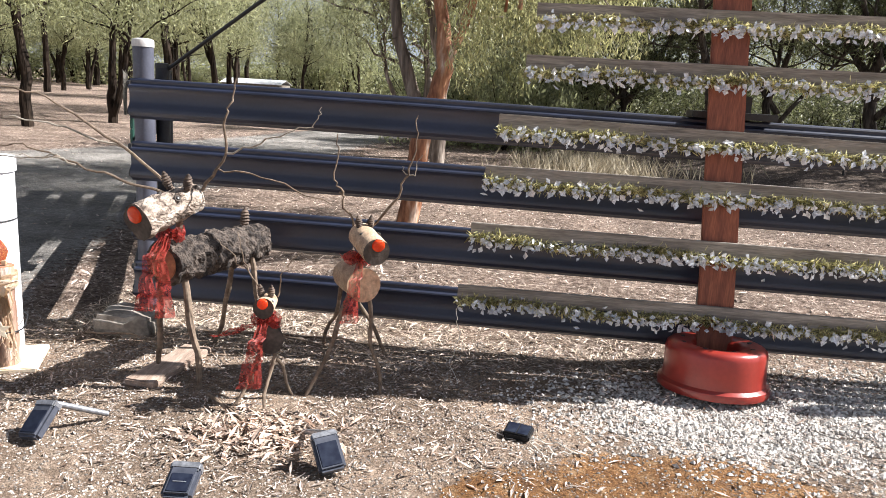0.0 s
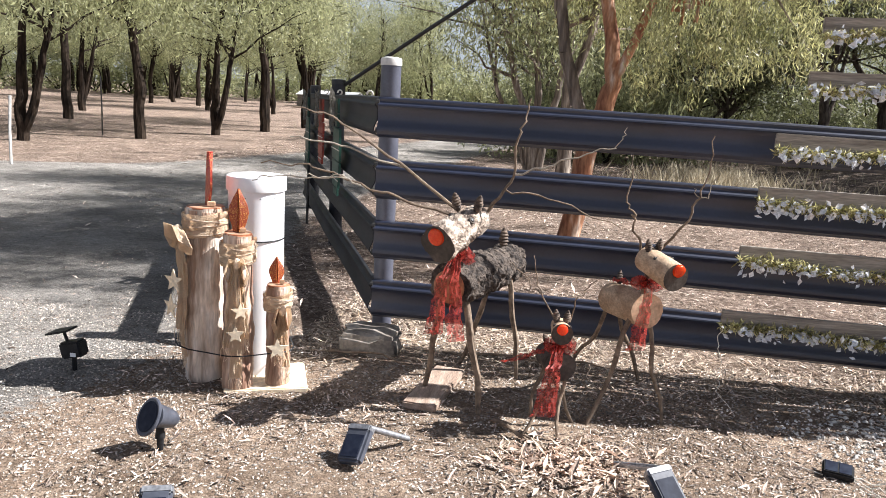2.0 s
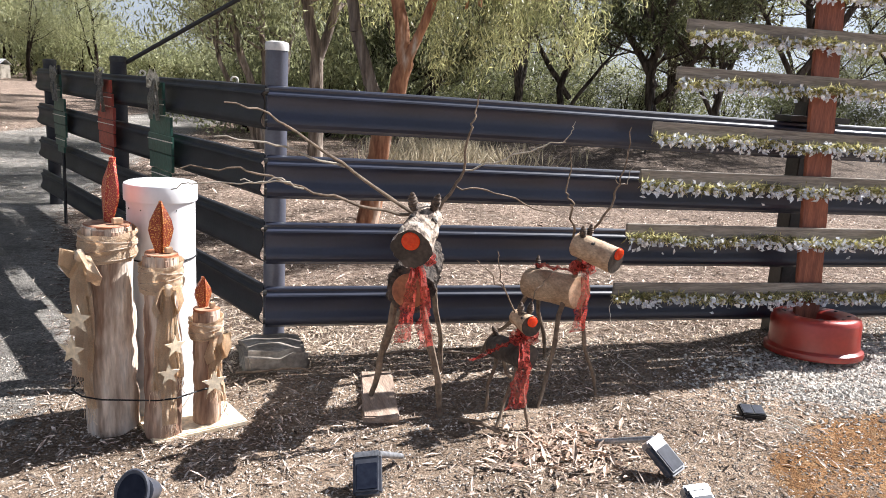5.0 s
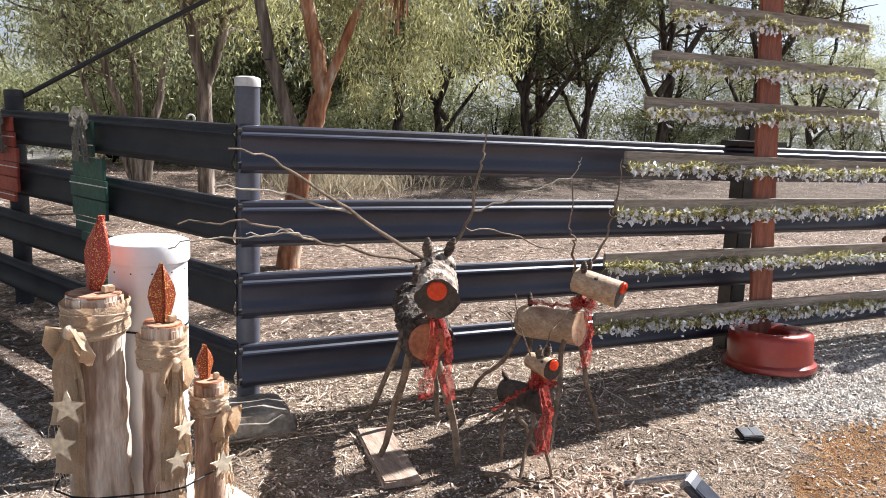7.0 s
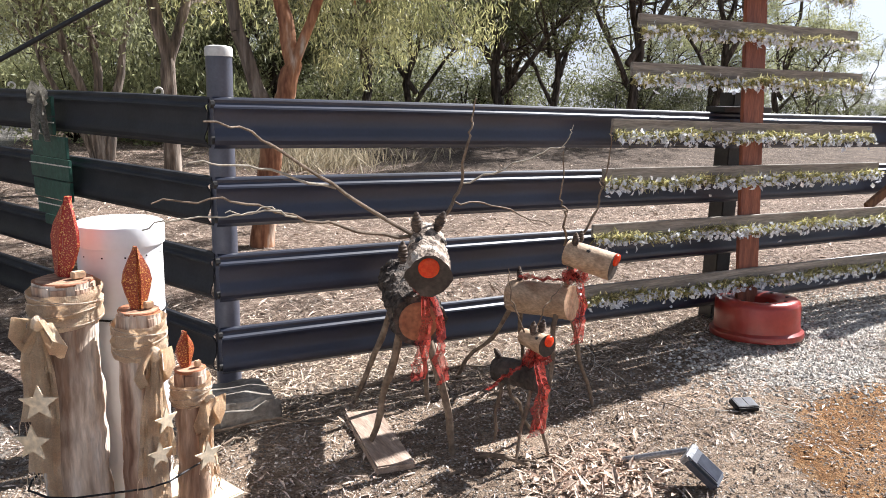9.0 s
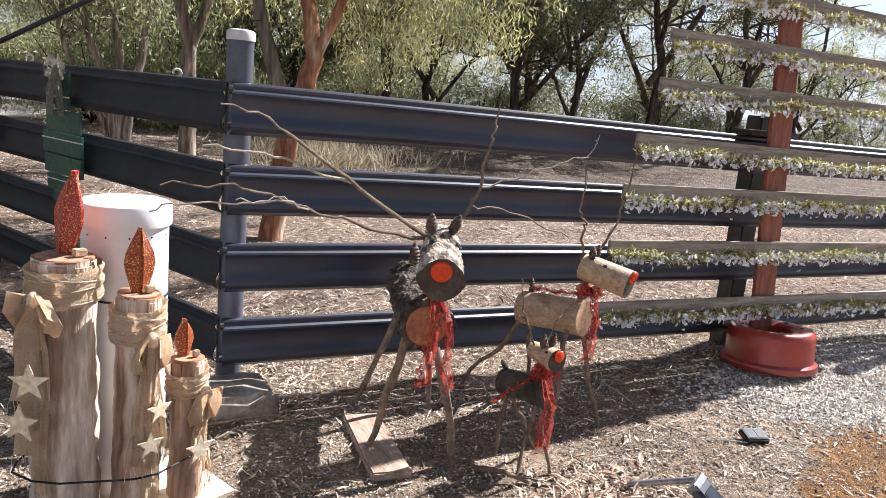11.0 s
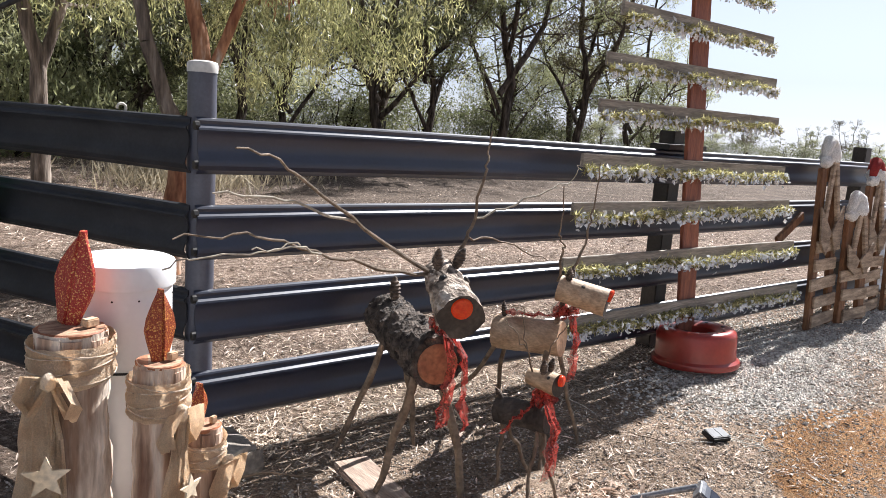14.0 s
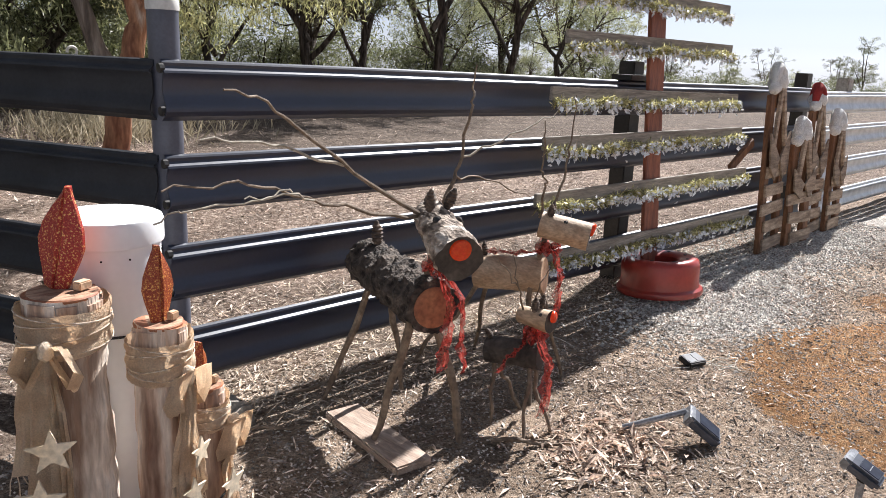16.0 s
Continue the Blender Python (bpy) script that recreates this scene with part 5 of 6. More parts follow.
def pallet_figure(x, y, w, h, turn, label, hat):
    t = thing("pallet_figure", label, "decoration", "pallet figures")
    m = Matrix.Translation((x, y, 0)) @ Matrix.Rotation(radians(turn), 4, "Z") @ Matrix.Rotation(radians(-4), 4, "X")
    for s in (-1, 1):
        bm = bmesh.new()
        box(bm, (0.105, 0.04, h * 0.86), m @ Matrix.Translation((s * w * 0.36, 0.0, h * 0.43)) @ Matrix.Rotation(radians(-s * 3), 4, "Y"), 0.004)
        part("upright", bm, PALLETV, t)
        bm = bmesh.new()
        box(bm, (0.06, 0.026, h * 0.38), m @ Matrix.Translation((s * w * 0.17, -0.045, h * 0.735)) @ Matrix.Rotation(radians(-s * 14), 4, "Y"), 0.003)
        part("arm_batten", bm, PALLET, t)
        bm = bmesh.new()
        a = [Vector((s * 0.01, -0.062, h * 0.52)), Vector((s * w * 0.52, -0.062, h * 0.66)), Vector((s * w * 0.48, -0.062, h * 0.48)), Vector((s * w * 0.20, -0.062, h * 0.40))]
        fr = [bm.verts.new(m @ p) for p in a]
        bk = [bm.verts.new(m @ (p + Vector((0, 0.014, 0)))) for p in a]
        bm.faces.new(fr)
        bm.faces.new(bk[::-1])
        for k in range(4):
            bm.faces.new((fr[k], bk[k], bk[(k + 1) % 4], fr[(k + 1) % 4]))
        bmesh.ops.recalc_face_normals(bm, faces=bm.faces)
        part("collar_board", bm, PALLET, t, "cut triangular collar board", smooth=False)
    n = max(3, round(h * 0.50 / 0.15))
    for k in range(n):
        bm = bmesh.new()
        z = 0.07 + (h * 0.50) * k / n
        box(bm, (w * (1.02 + 0.10 * math.sin(k * 2.3 + x)), 0.018, 0.098), m @ Matrix.Translation((0.035 * math.sin(k * 1.7 + 2 * x), -0.03 - 0.004 * (k % 2), z)) @ Matrix.Rotation(radians(2.2 * math.sin(k * 3.1 + x)), 4, "Y"), 0.003)
        part("slat", bm, PALLET, t)
    # a fleece-trimmed hat on the head block
    bm = bmesh.new()
    box(bm, (w * 0.42, 0.05, h * 0.14), m @ Matrix.Translation((0, 0.0, h * 0.86)), 0.006)
    part("head_block", bm, PALLETV, t)
    hz = h * 0.90
    bm = bmesh.new()
    rings = lathe(bm, [(0.095, -0.01), (0.112, 0.03), (0.104, 0.075), (0.080, 0.10)], 20, m=m @ Matrix.Translation((0, 0, hz)) @ Matrix.Diagonal((1, 0.7, 1, 1)))
    bm.faces.new(rings[-1])
    bm.faces.new(rings[0][::-1])
    for v in bm.verts:
        v.co += 0.014 * Vector((noise.noise(v.co * 30), noise.noise(v.co * 30 + Vector((3, 0, 0))), noise.noise(v.co * 30 + Vector((0, 3, 0)))))
    part("hat_trim", bm, FLEECE, t, "white fleece hat trim")
    bm = bmesh.new()
    tube(bm, [m @ Vector(p) for p in ((0, 0, hz + 0.08), (-0.01, 0, hz + 0.13), (-0.06, -0.01, hz + 0.155), (-0.12, -0.02, hz + 0.10), (-0.15, -0.02, hz + 0.02))], [0.076, 0.068, 0.052, 0.04, 0.026], 14, 0, None, 0.1, 20)
    part("hat_cloth", bm, hat, t)
    bm = bmesh.new()
    bmesh.ops.create_icosphere(bm, subdivisions=3, radius=0.05, matrix=m @ Matrix.Translation((-0.15, -0.025, hz - 0.01)))
    for v in bm.verts:
        v.co += 0.010 * Vector((noise.noise(v.co * 40), noise.noise(v.co * 40 + Vector((3, 0, 0))), noise.noise(v.co * 40 + Vector((0, 3, 0)))))
    part("pompom", bm, FLEECE, t, "white fleece pompom")
    return t


REDCLOTH = mat("red_felt", (0.24, 0.02, 0.02), (0.34, 0.035, 0.03), 20, 0.95, 0.4, 120)
pallet_figure(3.44, 4.20, 0.48, 1.53, 4, "tall pallet-wood figure wearing a white-trimmed hat", FLEECE)
pallet_figure(3.93, 4.15, 0.42, 1.04, -4, "small pallet-wood figure wearing a white fleece hat", FLEECE)
pallet_figure(4.45, 4.22, 0.46, 1.36, 3, "tall pallet-wood figure with a red and white hat", REDCLOTH)
pallet_figure(4.90, 4.17, 0.34, 1.10, 0, "small pallet-wood figure with a white hat by the fence", FLEECE)
bm = bmesh.new()
box(bm, (0.42, 0.03, 0.07), Matrix.Translation((2.98, 4.33, 0.83)) @ Matrix.Rotation(radians(-28), 4, "Y"), 0.004)
tagged(part("loose_batten", bm, PALLETV), "warm brown batten leaning on the fence", "batten")

# ---- trees ----


def limb(bm, a, b, r0, r1, seed, n=7, wob=0.12, seg=9, mi=0):
    pts = bent(a, b, n, wob * (Vector(b) - Vector(a)).length * 0.35, seed)
    tube(bm, pts, [r0 + (r1 - r0) * i / n for i in range(n + 1)], seg, mi, None, 0.12, 3.0)
    return pts


def leaves(name, centres, spread, per, length, width, material, droop, seed):
    g = np.random.default_rng(seed)
    c = np.repeat(np.array(centres), per, 0)
    n = len(c)
    off = g.normal(0, 1, (n, 3))
    off = unit(off) * (g.random((n, 1)) ** 0.45) * np.array(spread)
    c = c + off
    al = unit(g.normal(0, 0.62, (n, 3)) + [0, 0, -droop]) * (g.uniform(0.5, 1.0, n) * length / 2)[:, None]
    ac = unit(np.cross(al, g.normal(0, 1, (n, 3)))) * (g.uniform(0.6, 1.0, n) * width / 2)[:, None]
    return quads_mesh(name, c, al, ac, unit(np.cross(al, ac)) * width * 0.12, material)


def tree(label, at, stems, bark, leaf, clumps, per, spread, size, seed, crown_low, group="trees", droop=0.6, twigs=10, far=False):
    """stems: lists of points with start and end radius. Side limbs and clumps grow from their upper parts."""
    t = thing("tree", label, "tree", group, at=at)
    g = np.random.default_rng(seed)
    bm = bmesh.new()
    ends = []
    for k, (pts, r0, r1) in enumerate(stems):
        fine = []
        for i, (a, b) in enumerate(zip(pts, pts[1:])):
            fine += bent(a, b, 5, 0.10 * (Vector(b) - Vector(a)).length * 0.4, seed + k * 7 + i)[:-1]
        fine.append(Vector(pts[-1]))
        n = len(fine)
        tube(bm, fine, [r0 + (r1 - r0) * i / (n - 1) for i in range(n)], 8 if far else 14, 0, None, 0.16, 3.0)
        high = [p for p in fine if p.z > crown_low * 0.8]
        for q in range(twigs):
            if not high:
                continue
            a = high[int(g.integers(len(high)))]
            d = Vector(g.normal(0, 1, 3))
            d.z = abs(d.z) * 0.55 + 0.15
            b = a + d.normalized() * float(g.uniform(0.7, 1.9)) * max(spread[0] * 1.6, 1.1 if far else 0)
            limb(bm, a, b, r1 * 0.8 + 0.012, 0.008, seed + q * 3 + k, 5, 0.2, 5)
            ends += [b, a.lerp(b, 0.65)]
        ends.append(fine[-1])
    part("trunk", bm, bark, t)
    cs = []
    for q in range(clumps):
        e = ends[int(g.integers(len(ends)))]
        p = np.array(e) + g.normal(0, 1, 3) * np.array(spread) * 0.8
        p[2] = max(p[2], crown_low + abs(g.normal(0, 0.25)))
        cs.append(p)
    o = new("crown", leaves("crown", cs, spread, per, size[0], size[1], leaf, droop, seed + 50))
    o.parent = t
    return t


# big gum just behind the fence: a forked trunk with peeling orange bark
gum = tree("large gum tree with peeling orange bark and drooping lime foliage", (-0.62, 8.0, -0.05),
           [([(-0.02, 0, 0), (0.06, 0, 0.7), (0.17, 0, 1.30), (0.32, 0, 1.72), (0.24, 0.1, 2.25), (0.14, 0.1, 3.2), (0.4, 0.2, 5.2)], 0.118, 0.045),
            ([(0.26, 0, 1.55), (0.36, -0.05, 1.85), (0.62, -0.1, 2.5), (1.1, -0.1, 3.8)], 0.062, 0.03)],
           GUMBARK, LEAFY, 10, 60, (0.5, 0.5, 0.6), (0.13, 0.022), 11, 3.2, "gum trees", 1.1, 6)
g2 = np.random.default_rng(77)
cs = []
for k in range(300):
    x = -0.4 + 2.95 * g2.random() ** 0.85
    low = 1.55 + 0.7 * abs(g2.normal(0, 0.6)) + (1.2 if x < 0.45 else 0) + max(0, x - 1.6) * 0.75
    cs.append((x, g2.normal(0.2, 0.8), low + 2.6 * g2.random()))
# Clumps mostly above the view, added so that their shade dapples the drive.
for k in range(260):
    z = g2.uniform(3.2, 6.0)
    cs.append((min(2.7, z - 2.6 - 2.6 * g2.random()), g2.normal(0.6, 1.0), z))
# Unseen upper foliage, placed to shade the drive but leave lower leaves sunlit.
up = []
for k in range(400):
    z = g2.uniform(3.6, 8.4)
    up.append((min(2.7, z - 3.3 - 3.0 * g2.random()), g2.uniform(-1.4, 4.5), z))
o = new("drive_shading_crown", leaves("drive_shading_crown", up, (0.32, 0.32, 0.34), 165, 0.10, 0.018, LEAFY, 1.0, 79))
o.parent = gum
o = new("hanging_foliage", leaves("hanging_foliage", cs, (0.19, 0.19, 0.30), 200, 0.085, 0.0145, LEAFY, 1.05, 78))
o.parent = gum
bm = bmesh.new()
for k in range(16):
    c = cs[k * 17]
    limb(bm, (0.3 + 0.05 * k, 0.1, 3.0 + 0.08 * k), c, 0.028, 0.006, k, 6, 0.18, 5)
part("bough", bm, GUMGREY, gum)
bm = bmesh.new()
for q0, q1, r0, r1, k in (((0.14, 0, 1.18), (-0.02, 0.05, 1.50), 0.075, 0.066, 1), ((-0.02, 0.05, 1.50), (-0.18, 0.05, 2.0), 0.066, 0.058, 2), ((-0.18, 0.05, 2.0), (-0.30, 0.1, 2.7), 0.058, 0.05, 3), ((-0.30, 0.1, 2.7), (-0.5, 0.3, 4.6), 0.05, 0.03, 4)):
    limb(bm, q0, q1, r0, r1, k, 6, 0.06, 12)
part("grey_limb", bm, GUMGREY, gum, "smooth grey-tan limb")
# hanging strips of bark
bm = bmesh.new()
for k in range(12):
    a = Vector((0.75 + 0.03 * k, -0.12, 2.7 + 0.03 * (k % 4)))
    strip(bm, [a, a + Vector((0.02, 0, -0.15)), a + Vector((0.03 * (k % 3 - 1), 0, -0.30 - 0.03 * (k % 5)))], 0.03, (1, 0.3, 0), 0, 0.01, k, 0.003, 2)
part("loose_bark", bm, GUMBARK, gum)

tree("slender grey-barked gum with a forked trunk", (-0.70, 12.4, 0), [([(0, 0, 0), (0.02, 0, 1.0), (0.0, 0, 1.8), (-0.18, 0, 2.6), (-0.4, 0, 4.2), (-0.6, 0, 6)], 0.125, 0.05), ([(0.0, 0, 1.7), (0.26, 0, 2.5), (0.5, 0.1, 3.8), (0.8, 0.1, 5.4)], 0.08, 0.04)],
     GUMGREY, LEAFY, 210, 100, (0.55, 0.55, 0.6), (0.15, 0.03), 21, 2.7, "gum trees", 0.9, 10)
tree("many-stemmed pale gum beside the drive", (-1.40, 16.2, 0), [([(0.05, 0, 0), (-0.1, 0, 1.0), (-0.45, 0, 2.2), (-1.1, 0, 3.8), (-1.4, 0, 5.2)], 0.10, 0.03), ([(0.1, 0, 0), (0.1, 0.1, 1.3), (0.0, 0.1, 2.8), (-0.2, 0.2, 5.0)], 0.10, 0.03), ([(0.2, 0, 0), (0.5, 0.1, 1.6), (0.7, 0, 3.0), (1.2, 0, 5.0)], 0.09, 0.03), ([(0.0, 0.1, 0), (-0.5, 0.1, 1.0), (-0.9, 0.2, 2.2), (-1.2, 0.2, 3.4)], 0.07, 0.02)],
     GUMGREY, LEAFG, 150, 110, (0.7, 0.7, 0.7), (0.17, 0.035), 31, 2.2, "gum trees", 0.8, 9)

# grove of dark-trunked trees across the drive
GROVE = []
for k in range(4):
    h = 2.0 + 0.35 * k
    stems = [([(0, 0, 0), (0.03, 0, h * 0.6), (0.10 * (-1) ** k, 0, h), (0.35 * (-1) ** k, 0.1, h * 1.9), (0.3 * (-1) ** k, 0.2, h * 3.0)], 0.135 + 0.012 * k, 0.04)]
    if k % 2 == 0:
        stems.append(([(0.02, 0, 0.15), (0.45, 0.1, h * 0.75), (0.75, 0.1, h * 1.3), (1.2, 0.2, h * 2.2)], 0.105, 0.03))
    else:
        stems.append(([(0.05, 0, h * 0.7), (-0.4, 0.2, h * 1.3), (-0.9, 0.3, h * 2.1)], 0.09, 0.03))
    GROVE.append((stems, h))
models = []
spots = [(-12.6, 15.6, 0), (-11.3, 18.2, 1), (-10.7, 21.2, 0), (-10.4, 24.2, 3), (-10.2, 27.6, 1)]
for x, y, k in spots:
    if k >= 0 and not any(q[0] == k for q in models):
        stems, h = GROVE[k]
        models.append((k, tree("dark-trunked grove tree with light grey-green foliage", (x, y, 0.02), stems, DTRUNK, LEAFG, 165, 62, (0.85, 0.85, 0.75), (0.21, 0.048), 41 + k, 2.7 + 0.25 * k, "grove trees", 0.7, 11, True)))
    else:
        src = [q[1] for q in models if q[0] == k][0]
        copy_thing(src, pose(x, y, 0.03, 0, 0, 40 * k + 70 * x))
stems, h = GROVE[2]
models.append((2, tree("dark-trunked grove tree with light grey-green foliage", (-21.5, 31.0, 0.05), stems, DTRUNK, LEAFG, 165, 62, (0.85, 0.85, 0.75), (0.21, 0.048), 43, 3.1, "grove trees", 0.7, 11, True)))


def in_view_gap(x, y, margin=1.6):
    """True in the wedge kept free of crowns to fit the sky gap in the camera's view."""
    return -5.3 - 0.135 * (y - 30) - margin < x < -3.3 - 0.07 * (y - 30) + margin


g3 = np.random.default_rng(5)
placed = [(x, y) for x, y, k in spots] + [(-21.5, 31.0)]
tries = 0
while len(placed) < 62 and tries < 4000:
    tries += 1
    y = float(g3.uniform(16, 78))
    x = float(g3.uniform(-62, -5.5 + max(0, y - 30) * 0.12))
    if x > -7.5 - (0 if y > 30 else 1.5) or math.hypot(x + 1, y - 1) < 24 and x > -15:
        continue
    if min(math.hypot(x - a, y - b) for a, b in placed) < 3.1:
        continue
    if x < -1.1 * y - 6 or in_view_gap(x, y):
        continue
    placed.append((x, y))
    m = models[int(g3.integers(4))][1]
    s = float(g3.uniform(0.85, 1.2))
    c = copy_thing(m, pose(x, y, float(ground_height(np.array(x), np.array(y))), 0, 0, float(g3.uniform(0, 360))))
    c.scale = (s, s, s)

# darker trees to the east and behind the gum
dark = []
for k, (lf, lb, low, sp, cl) in enumerate(((LEAFD, "dark shady tree with low spreading limbs", 1.7, 0.42, 92), (LEAFD, "tall dark tree with sparse open crown", 2.8, 0.46, 70), (LEAFR, "thin tree with brownish foliage", 2.4, 0.48, 66), (LEAFG, "light green slender tree behind the paddock", 2.0, 0.55, 76))):
    hh = 2.0 + 0.5 * (k % 3)
    sg = (-1) ** k
    stems = [([(0, 0, 0), (0.25 * sg, 0, hh * 0.6), (0.1, 0, hh), (-0.6 * sg, 0.2, hh * 1.9), (-0.9 * sg, 0.3, hh * 3.2)], 0.125, 0.035),
             ([(0.1, 0, hh * 0.5), (1.0 * sg, 0.1, hh * 1.1), (1.7 * sg, 0.3, hh * 2.0), (2.2 * sg, 0.3, hh * 3.0)], 0.085, 0.028),
             ([(0.05, 0, hh * 0.35), (-1.1 * sg, 0.1, hh * 0.9), (-2.2 * sg, 0.2, hh * 1.5)], 0.065, 0.022), ([(0, 0.1, hh * 0.8), (0.2, 0.9, hh * 1.6), (0.4, 1.5, hh * 2.4)], 0.065, 0.022)]
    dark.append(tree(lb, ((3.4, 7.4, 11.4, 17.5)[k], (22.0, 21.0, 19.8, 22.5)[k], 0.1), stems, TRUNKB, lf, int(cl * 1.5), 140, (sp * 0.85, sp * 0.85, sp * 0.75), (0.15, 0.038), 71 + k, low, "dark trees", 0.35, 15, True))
for k, (x, y, s, q) in enumerate(((1.5, 28, 1.2, 0), (5.4, 19.6, 0.85, 1), (8.8, 18.4, 0.95, 0), (13.4, 18.6, 1.0, 1), (13.0, 24.5, 1.1, 3), (19.0, 20.4, 1.0, 2), (28.5, 25, 1.0, 3), (4.5, 33, 1.4, 0), (-1.5, 36, 1.2, 3), (2.6, 21.6, 0.75, 0), (24.5, 25.5, 0.9, 3), (7.0, 29.0, 1.2, 2))):
    c = copy_thing(dark[q], pose(x, y, float(ground_height(np.array(x), np.array(y))), 0, 0, 57 * k))
    c.scale = (s * 1.25, s * 1.25, s * (1.15 + 0.1 * (k % 4)))

# far line of trees along the horizon to the east
for x, y, q, zs in ((36.0, 29.0, 3, 0.9), (62.0, 44.0, 1, 0.8), (70.0, 60.0, 3, 0.9)):
    c = copy_thing(dark[q], pose(x, y, float(ground_height(np.array(x), np.array(y))), 0, 0, 47 * q + x))
    c.scale = (1.1, 1.1, zs)
# scrub under the dark trees
scrub = thing("shrub", "low dark scrub under the paddock trees", "shrub", "scrub", at=(5.5, 23.4, 0.1))
g4 = np.random.default_rng(91)
bm = bmesh.new()
for k in range(9):
    limb(bm, (0, 0, 0), (g4.normal(0, 0.8), g4.normal(0, 0.5), g4.uniform(0.7, 1.5)), 0.03, 0.008, k, 5, 0.2, 5)
part("branchwork", bm, DTRUNK, scrub)
o = new("crown", leaves("crown", [(g4.normal(0, 1.0), g4.normal(0, 0.6), abs(g4.normal(0.7, 0.45))) for k in range(60)], (0.4, 0.4, 0.35), 55, 0.16, 0.035, LEAFD, 0.3, 92))
o.parent = scrub
# distant tree line along the eastern horizon
for k in range(44):
    a = radians(-14 + 1.35 * k + 0.7 * math.sin(k * 2.3))
    dist = 150 + 60 * ((k * 37) % 11) / 10
    x, y = dist * math.cos(a), 4 + dist * math.sin(a)
    c = copy_thing(dark[(1, 3, 1, 2)[k % 4]], pose(x, y, float(ground_height(np.array(x), np.array(y))), 0, 0, 83 * k))
    q = 0.75 + 0.45 * ((k * 7) % 5) / 4
    c.scale = (q * 1.2, q * 1.2, q * 0.98)
for k in range(40):
    a = radians(-15 + 1.5 * k)
    x, y = 135 * math.cos(a), 4 + 135 * math.sin(a)
    c = copy_thing(scrub, pose(x, y, float(ground_height(np.array(x), np.array(y))), 0, 0, 83 * k))
    q = 1.6 + 0.8 * ((k * 7) % 5) / 4
    c.scale = (q * 1.5, q * 1.5, q * 0.8)
for k in range(9):
    x = -1.5 + 3.7 * k
    y = 24.2 + 1.8 * math.sin(k * 2.1)
    copy_thing(scrub, pose(x, y, float(ground_height(np.array(x), np.array(y))), 0, 0, 61 * k))
# a second, taller row of scrub closing the view under the crowns
for k in range(13):
    x = 0.5 + 1.95 * k
    y = 27.5 + 2.2 * math.sin(k * 1.7)
    c = copy_thing(scrub, pose(x, y, float(ground_height(np.array(x), np.array(y))), 0, 0, 97 * k))
    q = 1.25 + 0.5 * ((k * 5) % 7) / 6
    c.scale = (q * 1.15, q * 1.15, q)
# far woods to the west and north, closing the view
bush = thing("shrub", "pale grey-green bush at the edge of the far woods", "shrub", "far bushes", at=(-30, 74, 0.2))
bm = bmesh.new()
for k in range(9):
    limb(bm, (0, 0, 0), (g4.normal(0, 0.8), g4.normal(0, 0.5), g4.uniform(0.7, 1.5)), 0.03, 0.008, k, 5, 0.2, 5)
part("branchwork", bm, DTRUNK, bush)
o = new("crown", leaves("crown", [(g4.normal(0, 1.1), g4.normal(0, 0.7), abs(g4.normal(0.7, 0.55))) for k in range(70)], (0.4, 0.4, 0.35), 45, 0.2, 0.06, LEAFG, 0.3, 93))
o.parent = bush
for k in range(52):
    a = radians(62 + 2.4 * k)
    q = 68 + 22 * ((k * 29) % 7) / 6
    if in_view_gap(q * math.cos(a) - 5, q * math.sin(a), 2.2) or in_view_gap((q + 9) * math.cos(a + 0.02) - 5, (q + 9) * math.sin(a + 0.02), 2.2):
        continue
    c = copy_thing(models[k % 4][1], pose(q * math.cos(a) - 5, q * math.sin(a), float(ground_height(np.array(q * math.cos(a) - 5), np.array(q * math.sin(a)))), 0, 0, 71 * k))
    c.scale = (1.6, 1.6, 1.25)
    c = copy_thing(bush, pose((q + 9) * math.cos(a + 0.02) - 5, (q + 9) * math.sin(a + 0.02), float(ground_height(np.array((q + 9) * math.cos(a + 0.02) - 5), np.array((q + 9) * math.sin(a + 0.02)))), 0, 0, 31 * k))
    c.scale = (3.0, 3.0, 2.4)

for k in range(5):
    x = -1.5 + 0.95 * k
    y = 20.6 + 0.9 * math.sin(k * 2.1)
    c = copy_thing(bush, pose(x, y, float(ground_height(np.array(x), np.array(y))), 0, 0, 67 * k))
    c.scale = (0.95, 0.95, 1.25 + 0.2 * (k % 3))
for k in range(12):
    x = -15.5 + 1.5 * k
    y = 66.0 + 3.0 * math.sin(k * 2.3)
    c = copy_thing(bush, pose(x, y, float(ground_height(np.array(x), np.array(y))), 0, 0, 43 * k))
    c.scale = (1.9, 1.9, 1.7 + 0.16 * abs(k - 7))

# pale farm shed far behind the grove
shed_ground = float(ground_height(np.array(-19.5), np.array(61.0)))
shed = thing("farm_shed", "low pale farm shed far behind the grove", "shed", at=(-19.5, 61.0, shed_ground))
shed.scale = (0.36, 0.6, 0.42)
bm = bmesh.new()
box(bm, (13.0, 5.0, 2.3), Matrix.Translation((0, 0, 1.1)), 0.02)
part("wall", bm, ROCKM, shed)
bm = bmesh.new()
for side in (-1, 1):
    box(bm, (13.6, 2.95, 0.06), Matrix.Translation((0, side * 1.32, 2.72)) @ Matrix.Rotation(radians(-side * 18), 4, "X"), 0.01)
part("roof", bm, PVC, shed, "white metal roof")
# Dark panels on the solid wall stand in for shaded window openings.
for k in range(3):
    bm = bmesh.new()
    box(bm, (1.5, 0.06, 1.0), Matrix.Translation((-4.0 + 3.8 * k, -2.51, 1.3)), 0.01)
    part("window", bm, DARKST, shed, "dark panel standing in for a shaded window opening")

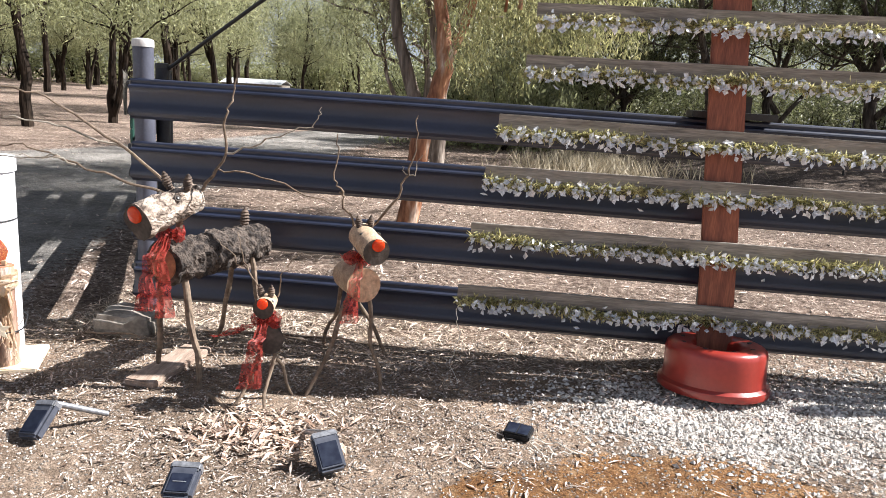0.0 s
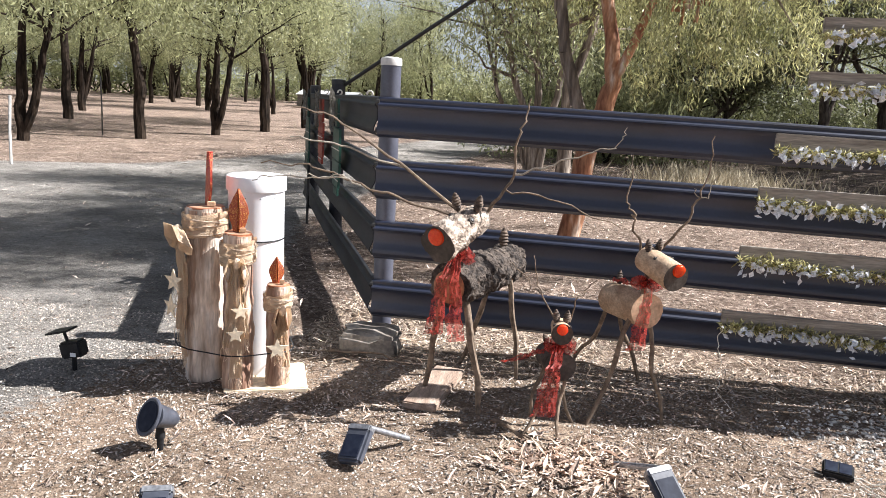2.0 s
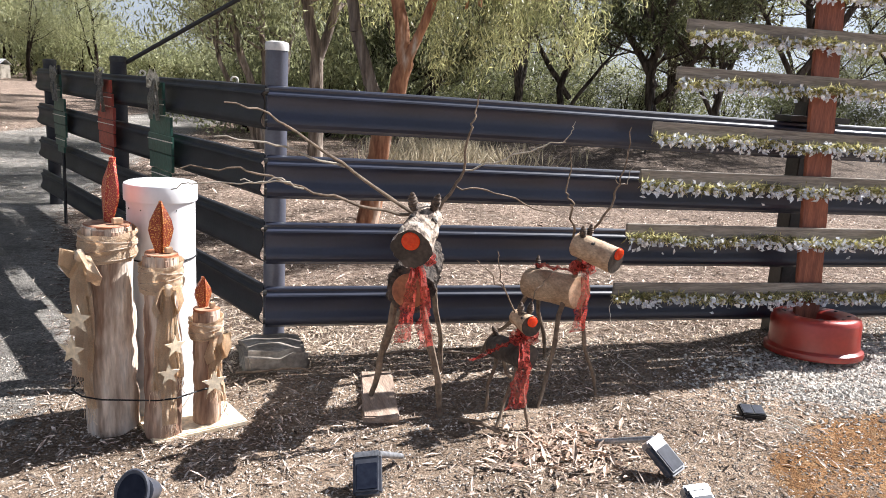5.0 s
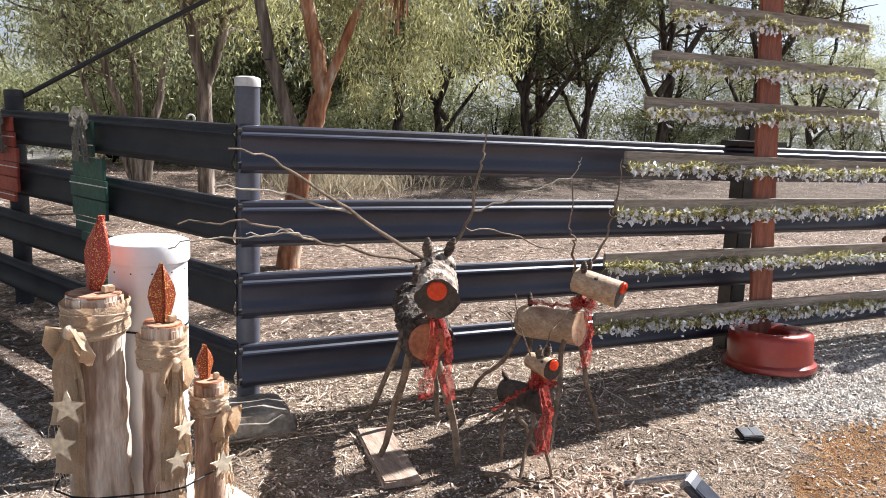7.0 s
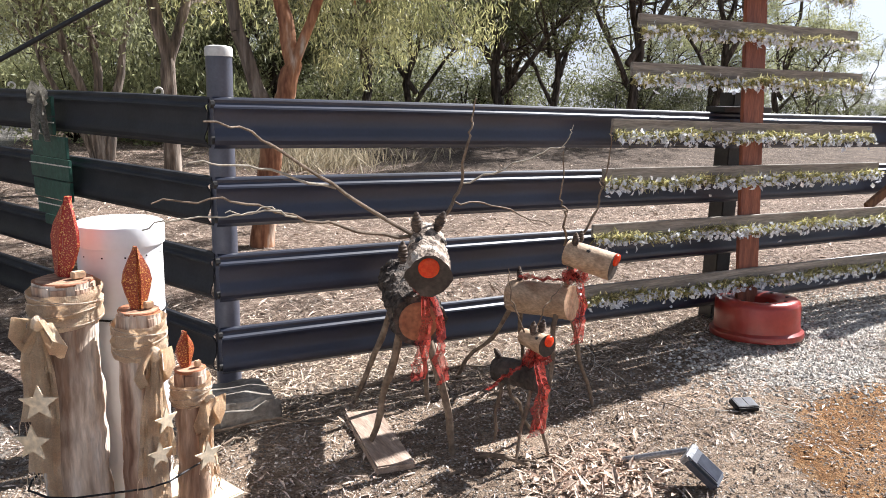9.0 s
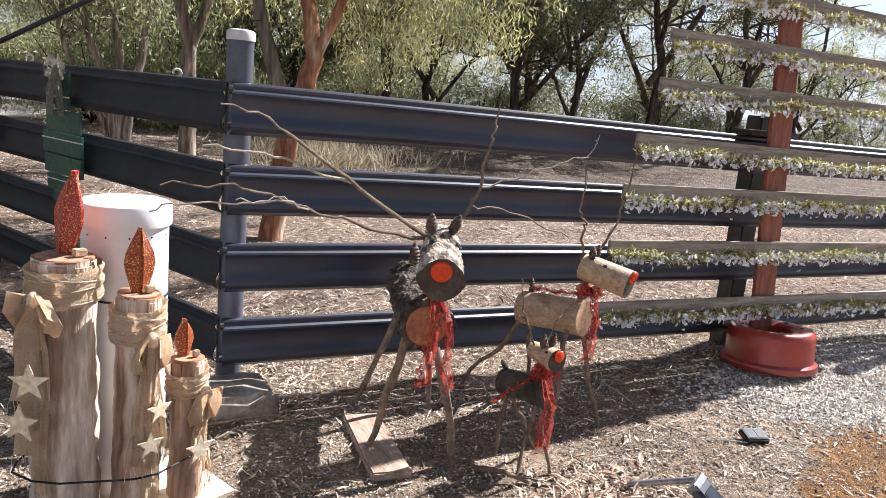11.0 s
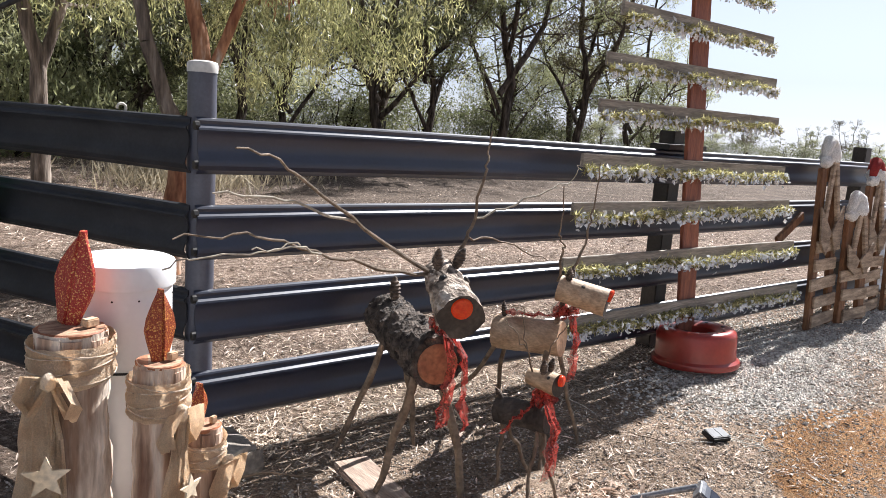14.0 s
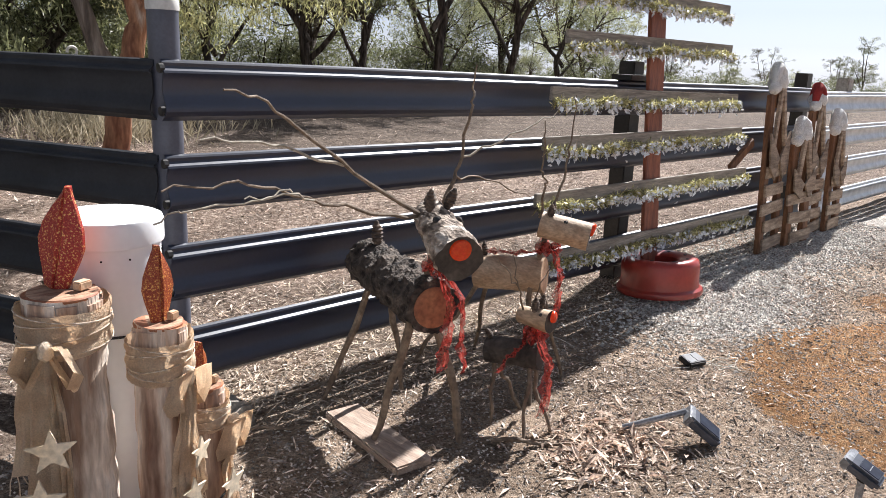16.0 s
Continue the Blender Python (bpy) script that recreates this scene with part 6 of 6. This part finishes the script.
# ---- litter and gravel ----
def near_fence(x, y):
    patch = 0.62 + 0.55 * np.sin(x * 3.1 + 1.3 * np.sin(y * 2.3)) * np.sin(y * 4.2 + 0.8 * np.sin(x * 1.7))
    return patch * np.clip(1.2 - 0.45 * np.abs(y - 4.1), 0.15, 1) * (1 - 0.8 * ground_zones(x, y)[0]) * (1 - 0.35 * ground_zones(x, y)[2])


scatter("bark_litter", "pale bark chips and dry leaves scattered on the ground", "litter", 190000, (-4.5, 5.5), (1.6, 8.5), (0.007, 0.085), (0.0035, 0.012), CHIP, near_fence)
# Chips thinned eastward so that the shade-dark earth shows.
scatter("paddock_litter", "fallen leaves and bark strips under the trees", "litter", 45000, (-8, 12), (5, 20), (0.03, 0.14), (0.008, 0.022), CHIP, lambda x, y: (1 - 0.9 * ground_zones(x, y)[0]) * (1 - 0.85 * smooth_step(8.5, 12, y) * smooth_step(0.5, 4, x)) * (1 - 0.7 * smooth_step(5, 9, x)))
scatter("straw_pile", "loose pile of pinkish bark strips and dry leaves", "litter", 2600, (-1.0, -0.25), (2.9, 3.45), (0.025, 0.12), (0.006, 0.022), STRIPS, lambda x, y: np.exp(-(((x + 0.62) / 0.26) ** 2 + ((y - 3.17) / 0.17) ** 2)), 0.35, 0.012)
scatter("fence_straw", "dry straw gathered under the fence and candles", "litter", 52000, (-2.2, 3.0), (3.7, 6.2), (0.02, 0.13), (0.003, 0.011), STRAW, lambda x, y: np.where(y < 4.45, np.exp(-((y - 4.45) / 0.28) ** 2), np.exp(-((y - 4.45) / 0.95) ** 2)) * np.clip(0.9 - 0.22 * (x + 1.6), 0.12, 1), 0.25, 0.008)
scatter("twig_litter", "thin brown twigs heaped by the corner post and under the fence", "litter", 900, (-2.3, 0.2), (3.85, 4.5), (0.07, 0.28), (0.004, 0.008), TWIG, lambda x, y: np.exp(-((y - 4.15) / 0.2) ** 2) * np.clip(0.9 - 0.55 * (x + 1.9), 0.12, 1), 0.12, 0.014)
scatter("dark_leaf_litter", "small dark brown fallen leaves on the yard", "litter", 16000, (-4.0, 4.5), (1.9, 6.5), (0.008, 0.045), (0.004, 0.013), mat("dark_fallen_leaves", (0.035, 0.022, 0.015), (0.13, 0.08, 0.05), 30, 0.9, 0, 60, vary=0.5), near_fence, 0.2, 0.006)
pebbles("yard_gravel", "loose grey and buff gravel of the yard", 85000, (-5, 5), (1.5, 4.6), (0.003, 0.0085), PEBBLE, lambda x, y: 0.75 - 0.25 * ground_zones(x, y)[2])
pebbles("white_gravel", "heap of pale crushed gravel round the wheel rim", 34000, (0.3, 5.5), (3.0, 4.9), (0.006, 0.016), mat("pale_gravel", (0.46, 0.43, 0.39), (0.72, 0.68, 0.62), 5, 0.85, 0.1, 60, vary=0.35), lambda x, y: ground_zones(x, y)[1])
n = 6500
x = rng.normal(2.6, 0.8, n)
y = rng.normal(14.5, 0.8, n) + 0.10 * x
k = rng.random(n) < np.clip(0.5 + 0.5 * np.sin(x * 1.3), 0.05, 1)
x, y = x[k], y[k]
n = len(x)
hh = rng.uniform(0.05, 0.27, n)
al = unit(np.stack([rng.normal(0, 0.55, n), rng.normal(0, 0.5, n), np.ones(n)], -1)) * hh[:, None]
ac = unit(np.cross(al, rng.normal(0, 1, (n, 3)))) * 0.012
grass = new("dry_grass", quads_mesh("dry_grass", np.stack([x, y, ground_height(x, y) + hh], -1), al, ac, al * 0, GRASSM))
tagged(grass, "tufts of tall dry grass in the paddock", "grass", kind="stuff")

# fallen sticks
for k, (a, b, r) in enumerate((((-0.98, 3.47, 0.02), (-0.72, 3.22, 0.015), 0.010), ((-0.99, 3.50, 0.01), (-0.80, 3.33, 0.02), 0.007), ((0.08, 3.88, 0.01), (0.16, 3.45, 0.02), 0.004), ((-1.95, 4.15, 0.03), (-1.45, 4.05, 0.02), 0.008), ((-1.9, 4.02, 0.02), (-1.5, 4.22, 0.03), 0.006), ((-1.35, 4.35, 0.02), (-0.5, 4.22, 0.02), 0.009), ((-0.9, 4.4, 0.02), (-0.1, 4.3, 0.02), 0.007))):
    bm = bmesh.new()
    pts = bent(a, b, 7, 0.04, k + 90)
    tube(bm, pts, [r * (1 - 0.5 * i / 7) for i in range(8)], 7, 0, None, 0.15, 40)
    tagged(part("fallen_stick", bm, TWIG), "thin grey fallen stick on the ground", "stick", "fallen sticks")
bm = bmesh.new()
branch(bm, [(0.130, 4.24, 0.36), (0.125, 4.22, 0.25), (0.14, 4.20, 0.14), (0.10, 4.05, 0.06), (0.16, 3.88, 0.01)], 0.0022, 0.0022, 0, 5)
tagged(part("loose_wire", bm, CABLE), "thin wire hanging from the end of a garland", "wire")
